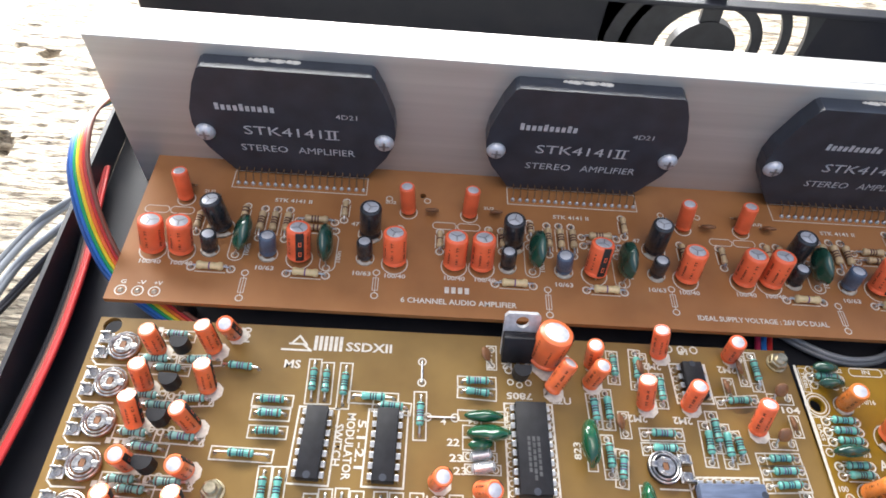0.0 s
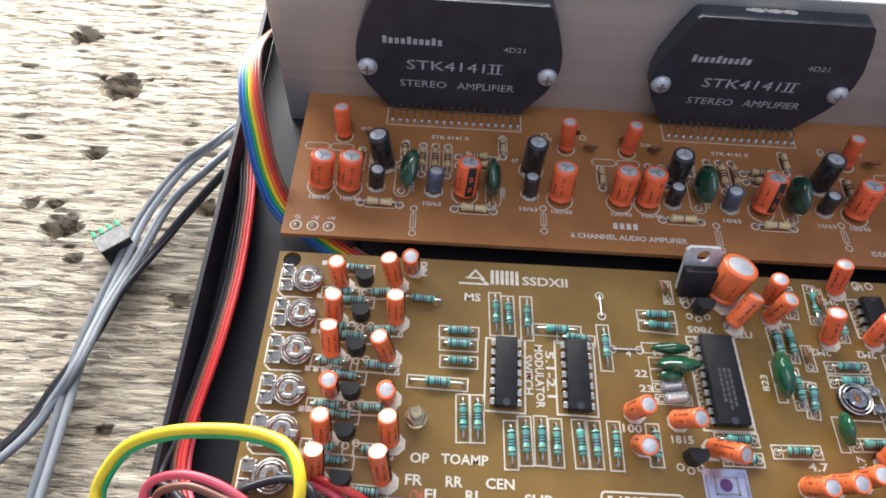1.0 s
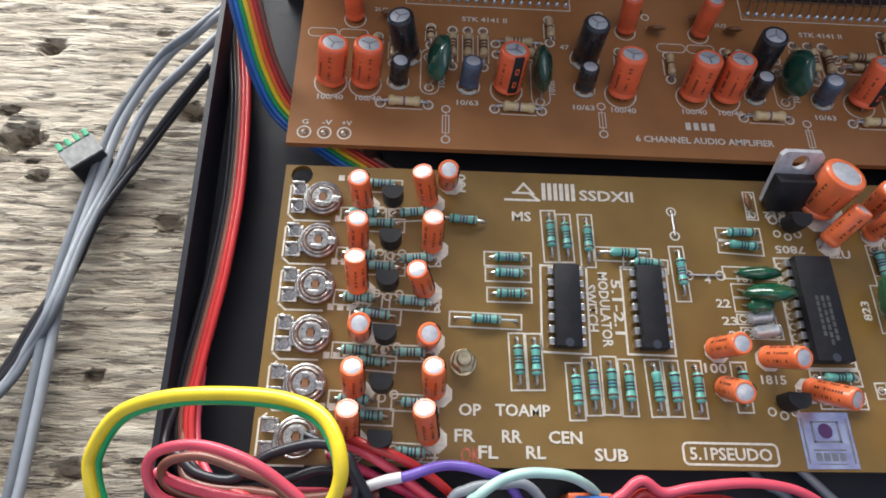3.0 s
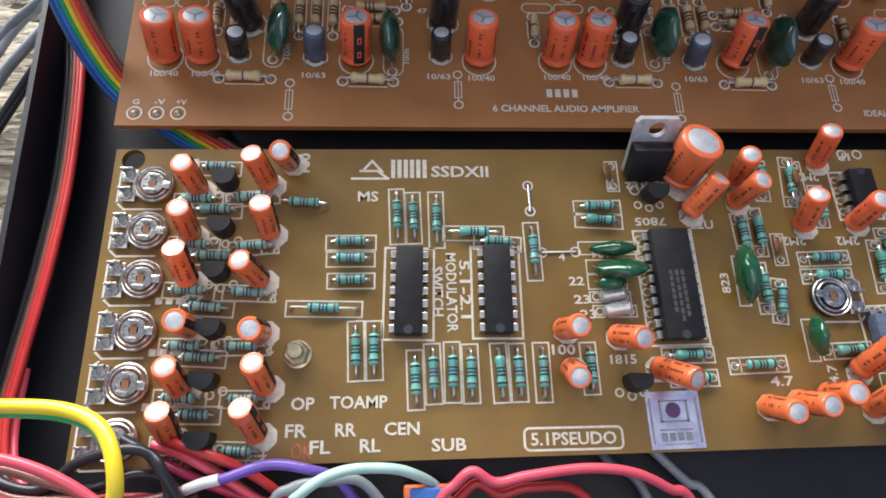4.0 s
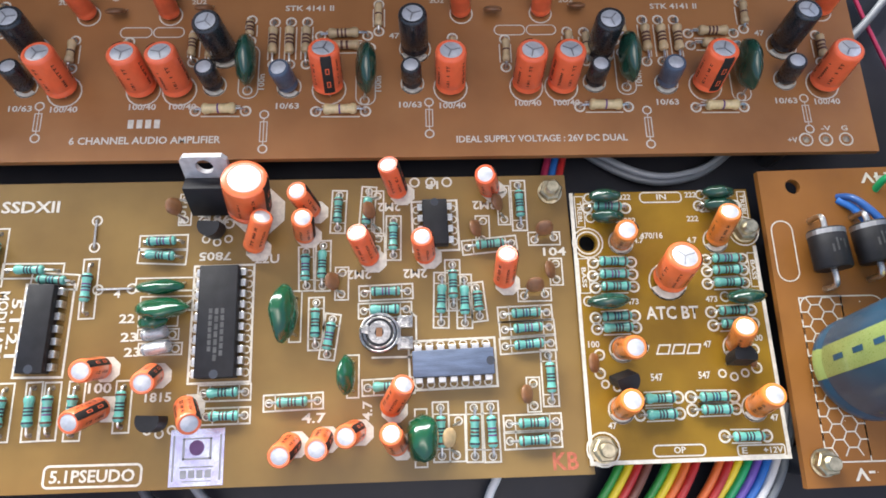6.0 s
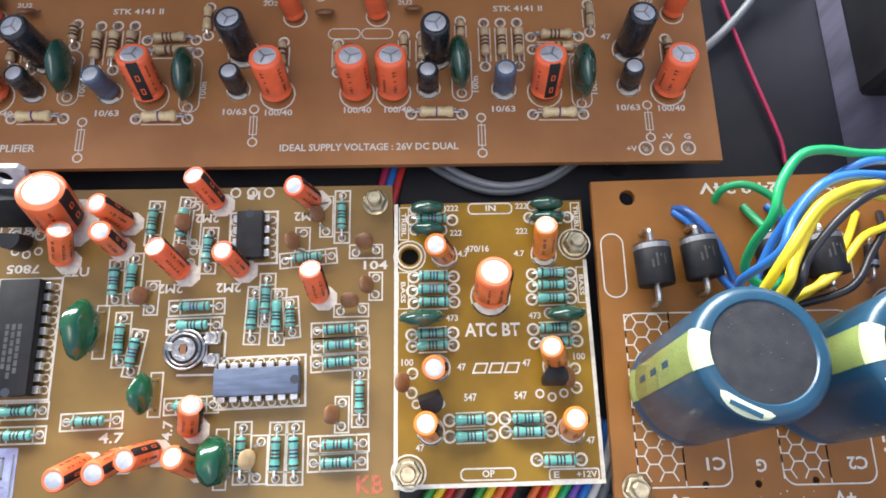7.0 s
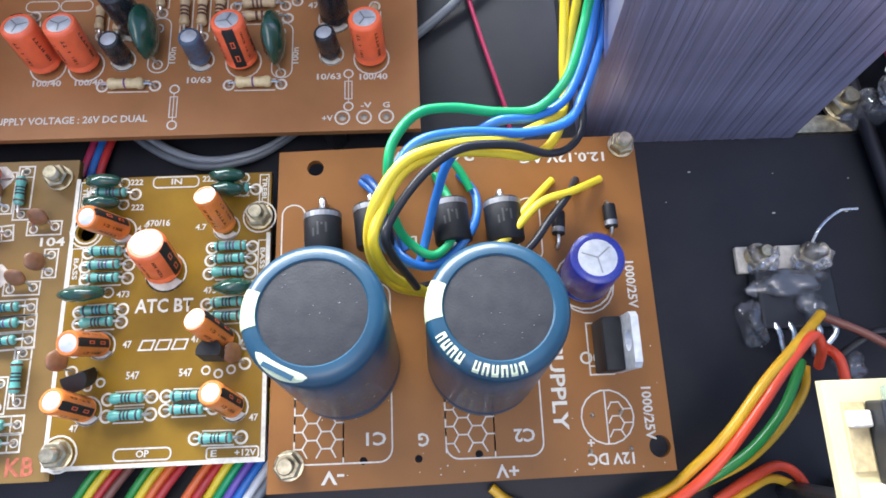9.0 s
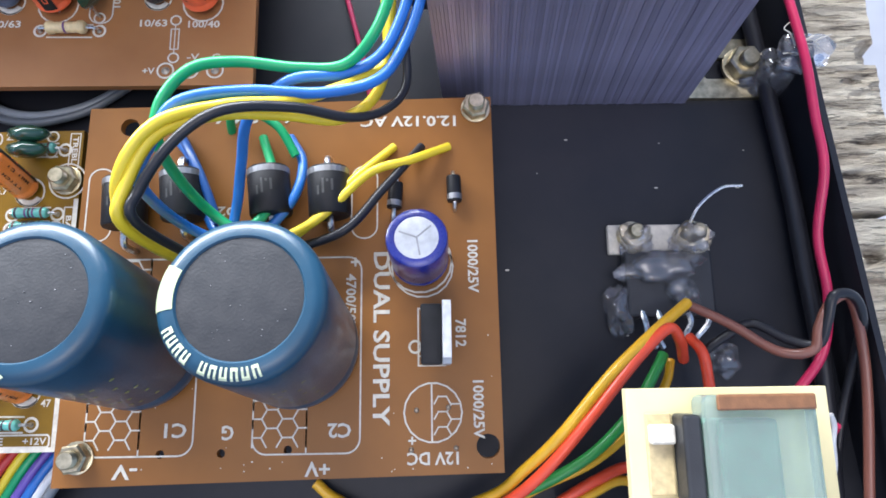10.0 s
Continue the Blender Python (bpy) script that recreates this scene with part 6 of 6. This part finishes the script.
cable("wire", "short COLOUR insulated wire end soldered to the supply board", [(263, -34, 5), (269, -31, 7), (276, -27, 9), (283, -19, 8), (290, -11, 3)], 'yellow', 0.8)
cable("wire", "short COLOUR insulated wire end soldered to the supply board", [(264, -34, 4), (270, -30, 8), (278, -26, 10), (286, -18, 9), (293, -15, 7), (300, -11, 3)], 'yellow', 0.8)
cable("wire", "short COLOUR insulated wire end soldered to the supply board", [(262, -33, 5), (272, -31, 7), (282, -28, 9), (288, -21, 8), (292, -16, 7), (295, -11, 3)], 'black', 0.8)
cable("wire", "COLOUR insulated wire end soldered to the supply board", [(251, -9, 2), (253, -11, 6), (257, -18, 8), (260, -26, 7)], "darkblue", 0.8)
cable("wire", "COLOUR insulated wire end soldered to the supply board", [(260, -8, 2), (261, -6, 6), (265, -6, 8), (270, -9, 8), (273, -14, 7)], "green", 0.8)
cable("wire", "thin COLOUR wire on the case floor", [(274, 51, -8), (276, 41, -8), (279, 28, -8), (283, 12, -8), (284, 6, -9), (285, 1, -9)], 'crimson', 0.55)
cable("wire", "COLOUR twin flex curving across the case floor", [(284, 52, -6), (275, 42, -7), (266, 34, -8), (250, 21, -9), (232, 5, -8), (222, 0, -7), (212, 0, -7), (201, 6, -8), (191, 16, -9)], ['grey', 'silver'], 0.9, across=(0.5, 0.8, 0))
cable("wire", "COLOUR insulated wire along the case wall", [(365, 25, 4), (366, 18, 4), (367, 5, 5), (368, -6, 4), (369, -16, 3), (368, -28, 0), (369, -39, -1), (368, -49, -3), (363, -56, -4)], 'magenta', 0.9)
cable("wire", "short COLOUR wire beside the case wall", [(366, -70, -7), (367, -66, -5), (368, -63, -3), (368, -62, -2)], 'magenta', 0.8)
cable("wire", "frayed COLOUR wire end beside the case wall", [(368, -73, -6), (368, -69, -4), (367, -65, -2), (367, -62, -1), (366, -60, 0)], 'white', 0.5)
cable("wire", "COLOUR mains wire arching over the case wall", [(343, -40, -2), (350, -44, 0), (357, -49, 2), (362, -49, 4), (363, -45, 5), (365, -41, 6), (369, -40, 5), (372, -46, 2), (373, -57, 0), (372, -75, -2)], 'brown', 0.88)
cable("wire", "COLOUR mains wire arching over the case wall", [(346, -49, -4), (350, -46, -2), (354, -44, 0), (359, -47, 2), (363, -48, 4), (364, -44, 6), (365, -40, 7), (369, -40, 6), (372, -44, 3), (374, -51, -4), (371, -63, -6), (369, -75, -7)], 'black', 0.88)
cable("wire", "thick COLOUR mains cable along the case wall", [(363, 30, -7), (364, 20, -7), (366, 2, -7), (368, -16, -7), (369, -33, -7), (370, -51, -7), (369, -75, -7)], 'black', 1.7)
cable("wire", "COLOUR insulated wire from the power socket", [(343, -40, -1), (334, -46, 5), (326, -53, 6), (318, -62, 5), (312, -68, 2), (306, -73, -2), (290, -78, -6), (279, -74, -8), (275, -71, -8)], 'amber', 1.0)
cable("wire", "COLOUR insulated wire from the power socket", [(343, -50, -5), (340, -47, 2), (337, -45, 5), (331, -50, 6), (323, -59, 6), (315, -68, 4), (308, -74, 0), (300, -78, -6)], 'vermilion', 1.0)
cable("wire", "COLOUR insulated wire from the power socket", [(339, -49, -4), (337, -52, -3), (332, -59, -2), (325, -66, -3), (317, -71, -5), (310, -74, -7)], 'leaf', 1.0)
cable("wire", "COLOUR insulated wire from the power socket", [(341, -50, -6), (339, -55, -5), (333, -62, -5), (325, -68, -5), (316, -72, -6), (306, -77, -8)], 'amber', 0.8)
cable("wire", "COLOUR insulated wire from the power socket", [(340, -82, -8), (337, -75, -7), (331, -71.4, -7), (325, -73.6, -7), (317, -78, -8)], 'amber', 0.9)
cable("wire", "COLOUR insulated wire from the power socket", [(344, -46, -4), (345, -49, -1), (346, -54, -2), (347, -59, -4)], 'vermilion', 1.0)
cable("wire", "COLOUR insulated wire from the power socket", [(338, -80, -7), (336, -72, -6), (332, -69, -6), (326, -71, -6), (319, -75, -7)], 'vermilion', 1.0)
cable("wire", "COLOUR insulated wire in a bundle along the case wall", [(-20, 56, -6), (-16, 33, -6), (-13, 16, -5), (-11, -7, -4), (-11, -26, -3), (-12, -38, -3), (-13, -48, -3), (-13, -59, -2), (-9, -69, 0), (1, -73, 4)], ['black', 'black', 'brown', 'red', 'red'], 0.74, across=(0.74, 0, 0.42))
cable("wire", "COLOUR strand of a rainbow ribbon cable", [(-3, 92, -4), (-9, 75, 12), (-12, 53, 22), (-10, 36, 22), (-7.5, 26, 15), (-5.5, 20, 4), (-1, 14.5, -4), (10, 7, -6.5), (23, -1, -8)], ['darkblue', 'blue', 'green', 'yellow', 'orange', 'red', 'brown'], 0.62, across=(0.75, 0.3, 0.5))
cable("wire", "COLOUR twin flex lying on the bench", [(-23, 58, -14), (-32, 49, -16), (-43, 43, -22), (-53, 25, -27), (-56, 4, -28), (-58, -21, -28), (-57, -42, -28), (-56, -63, -28), (-56, -80, -28), (-60, -130, -28)], ['grey', 'silver'], 1.2, across=(0.9, 0.3, 0))
cable("wire", "COLOUR twin flex lying on the bench", [(-23, 49, -14), (-33, 39, -18), (-45, 29, -25), (-51, 9, -28), (-55, -12, -27), (-56, -29, -25), (-61, -40, -28), (-67, -53, -28), (-95, -85, -28), (-130, -130, -28)], ['silver', 'grey'], 1.0, across=(0.8, 0.5, 0))
cable("wire", "COLOUR flex lying on the bench", [(-25, 36, -14), (-36, 26, -22), (-46, 13, -28), (-53, -4, -28), (-56, -19, -28), (-61, -33, -28), (-68, -50, -28), (-95, -80, -28), (-135, -120, -28)], ['black', 'black'], 1.0, across=(0.8, 0.5, 0))
cable("wire", "COLOUR insulated wire in a loose loop", [(0, -92, 13), (13, -84, 20), (20, -74, 24), (21, -68, 26), (18, -62, 25), (12, -59, 23), (3, -58, 22), (-9, -58, 18), (-19, -60, 12), (-24, -66, 8), (-24, -71, 6), (-21, -78, 4), (-12, -88, 6), (0, -92.4, 13)], 'yellow', 1.15, steps=9)
# the yellow earth wire's green stripe, built as a thinner strand along it
cable("wire", "COLOUR insulated wire twisted beside the loop", [(0, -91.5, 12), (12.6, -83.6, 19), (19.6, -74, 23), (20.6, -69, 25), (17.6, -63, 24), (11.7, -60, 22), (3, -58.9, 21), (-8.7, -58.9, 17), (-18.4, -60.8, 11), (-23, -66.4, 7), (-22.9, -71.2, 5), (-20, -77.4, 3), (-11.6, -87.2, 5), (0, -91.6, 12)], "green", 0.8)
cable("wire", "COLOUR insulated wire in the tangle at the front", [(34, -108, -6), (24, -92, 1), (15, -76, 8), (10, -71, 10), (3, -67, 12), (-5, -65, 12), (-12, -66, 10), (-14, -69, 8), (-12, -73, 6), (-5, -76, 4), (8, -85, 2), (22, -104, -6)], 'pink', 0.95)
cable("wire", "COLOUR insulated wire in the tangle at the front", [(50, -105, -7), (42, -88, -3), (32, -76, 2), (22, -76, 4), (10, -74, 6), (0, -73, 6), (-9, -71, 5), (-14, -69, 4)], 'pink', 0.95)
cable("wire", "COLOUR insulated wire in the tangle at the front", [(38, -108, -7), (29, -82, 2), (22, -69, 8), (19, -65, 8), (14, -64, 8), (6, -66, 6), (0, -70, 4), (-7, -69, 3), (-11, -66, 2), (-15, -63, 0), (-14, -50, -4), (-13, -30, -7)], 'black', 0.95)
cable("wire", "COLOUR insulated wire in the tangle at the front", [(26, -70, 4), (20, -72, 4), (12, -73, 4), (4, -72, 4), (-6, -71, 3), (-11, -66, 0), (-13, -45, -6)], 'brown', 0.95)
cable("wire", "COLOUR insulated wire curling back in the tangle at the front", [(36, -106, -7), (22, -90, 0), (13, -76, 5), (8, -71, 7), (2, -68.6, 9), (-5, -66.6, 9), (-11, -67.4, 7), (-12.4, -69.6, 5), (-10, -72, 4), (-3, -73.6, 3), (8, -74, 3), (18, -74, 3), (26, -72, 3)], 'brown', 0.85)
cable("wire", "COLOUR insulated wire curling back in the tangle at the front", [(-13, -46, -5), (-12.5, -58, -3), (-10.5, -65, 0), (-6, -69.4, 2), (1, -70.8, 3), (9, -70, 4), (16, -68, 4), (22, -70, 2), (30, -78, -3)], 'black', 0.85)
cable("wire", "COLOUR insulated wire curling back in the tangle at the front", [(-11.6, -48, -5), (-10.5, -59, -3), (-8, -66, -1), (-3, -71.2, 1), (4, -72.4, 2), (12, -71.8, 2), (20, -73, 1), (28, -82, -5)], 'pink', 0.8)
cable("wire", "COLOUR insulated wire curling back in the tangle at the front", [(52, -104, -7), (44, -86, -2), (36, -76.6, 3), (29, -75, 4), (24, -77.6, 4), (22, -84, 2), (24, -100, -5)], 'pink', 0.9)
cable("wire", "COLOUR insulated wire curling back in the tangle at the front", [(12, -62, 3), (18, -65, 6), (22, -70, 7), (21, -76, 5), (16, -84, 1), (14, -100, -6)], 'black', 0.9)
cable("wire", "bare tinned splice of COLOUR solder between two wires", [(24, -70.8, 4.2), (27, -69.8, 4.8), (30, -69.2, 5.2)], 'white', 1.0)
cable("wire", "COLOUR insulated wire in the tangle at the front", [(26, -70, 4), (31, -69, 5), (38, -67, 5), (45, -68, 4), (51, -71, 0), (58, -84, -7), (60, -100, -8)], 'purple', 0.95)
cable("wire", "COLOUR insulated wire in the tangle at the front", [(17, -63, 2), (23, -65, 4), (30, -69, 2), (36, -73, 0), (42, -76, -2), (54, -100, -7)], 'pink', 0.95)
cable("wire", "COLOUR insulated wire in the tangle at the front", [(16, -65, 0), (25, -69, 2), (32, -72, 0), (38, -76, -2), (48, -100, -7)], 'crimson', 0.95)
cable("wire", "COLOUR insulated wire in the tangle at the front", [(30, -98, -6), (38, -75, 2), (42, -71, 4), (48, -70, 3), (55, -71, 0), (64, -84, -7)], 'silver', 0.95)
cable("wire", "COLOUR insulated wire in the tangle at the front", [(34, -98, -6), (41, -76, 2), (44, -72, 6), (49, -69, 6), (55, -68, 5), (63, -69, 2), (70, -74, -5), (78, -90, -8)], 'mint', 0.95)
cable("wire", "COLOUR insulated wire in the tangle at the front", [(58, -100, -7), (67, -76, 2), (71, -71, 4), (74, -69, 5), (78, -71, 4), (84, -70, 4), (95, -69, 3), (104, -70, 2), (111, -73, 0), (116, -76, -2), (126, -98, -8)], 'pink', 0.95)
cable("wire", "COLOUR insulated wire in the tangle at the front", [(98, -60, -8), (102, -68, -6), (108, -73, -6), (116, -95, -8)], 'grey', 0.95)
cable("wire", "COLOUR insulated wire in the tangle at the front", [(106, -60, -8), (112, -67, -6), (117, -72, -6), (121, -75, -6), (132, -95, -8)], 'silver', 0.95)
cable("wire", "COLOUR insulated wire in the tangle at the front", [(178, -58, -8), (174, -66, -6), (171, -73, -6), (166, -95, -8)], 'white', 0.95)
cable("wire", "COLOUR insulated wire in the tangle at the front", [(67, -78, 0), (72, -73, 2), (75, -71, 3), (79, -73, 2), (85, -72, 2), (95, -74, 0), (104, -90, -8)], "red", 0.9)
cable("wire", "COLOUR insulated wire in the tangle at the front", [(19, -62, 4), (24, -64, 5), (30, -66, 4), (37, -70, 1), (44, -76, -3)], "red", 0.9)
cable("wire", "COLOUR strand of a rainbow ribbon cable under the tone board", [(208, -52, -7), (205, -60, -6), (200, -68, -4), (194, -77, -6), (186, -90, -8)], ['leaf', 'yellow', 'red', 'brown'], 0.85, across=(0.9, -0.4, 0.1))
cable("wire", "COLOUR strand of a rainbow ribbon cable under the tone board", [(218, -52, -7), (215, -60, -6), (210, -68, -4), (204, -77, -6), (196, -90, -8)], ['leaf', 'yellow', 'orange', 'red'], 0.85, across=(0.9, -0.4, 0.1))
cable("wire", "COLOUR strand of a rainbow ribbon cable under the tone board", [(227, -52, -7), (224, -60, -6), (219, -68, -4), (213, -77, -6), (205, -90, -8)], ['orange', 'red'], 0.85, across=(0.9, -0.4, 0.1))
cable("wire", "COLOUR strand of a rainbow ribbon cable under the tone board", [(235, -52, -7), (232, -60, -6), (227, -68, -4), (221, -77, -6), (213, -90, -8)], ['yellow', 'green', 'purple', 'blue', 'white', 'grey'], 0.85, across=(0.9, -0.4, 0.1))
cable("wire", "COLOUR wire hanging behind the heat sink", [(-4, 80, 20), (4, 84, 14), (12, 90, 4), (20, 96, -6)], ["red", "pink"], 1.0)
cable("wire", "COLOUR wire under the boards", [(196, 30, -9), (193, 12, -8), (190, 0, -8), (187, -14, -9)], ["crimson", "blue", "red"], 0.9)
t = thing("wire_connector", 66, -74, FLOOR, "small orange and blue connector among the front wires", "connector")
part("shell", box(bmesh.new(), -4.4, -5, 0, 4.4, 3, 8.5, 0.5), M["orange"], t, "orange plastic shell")
part("insert", box(bmesh.new(), -3.2, -1, 8.5, 3.2, 2.4, 10.2, 0.3), WIRE["blue"], t)
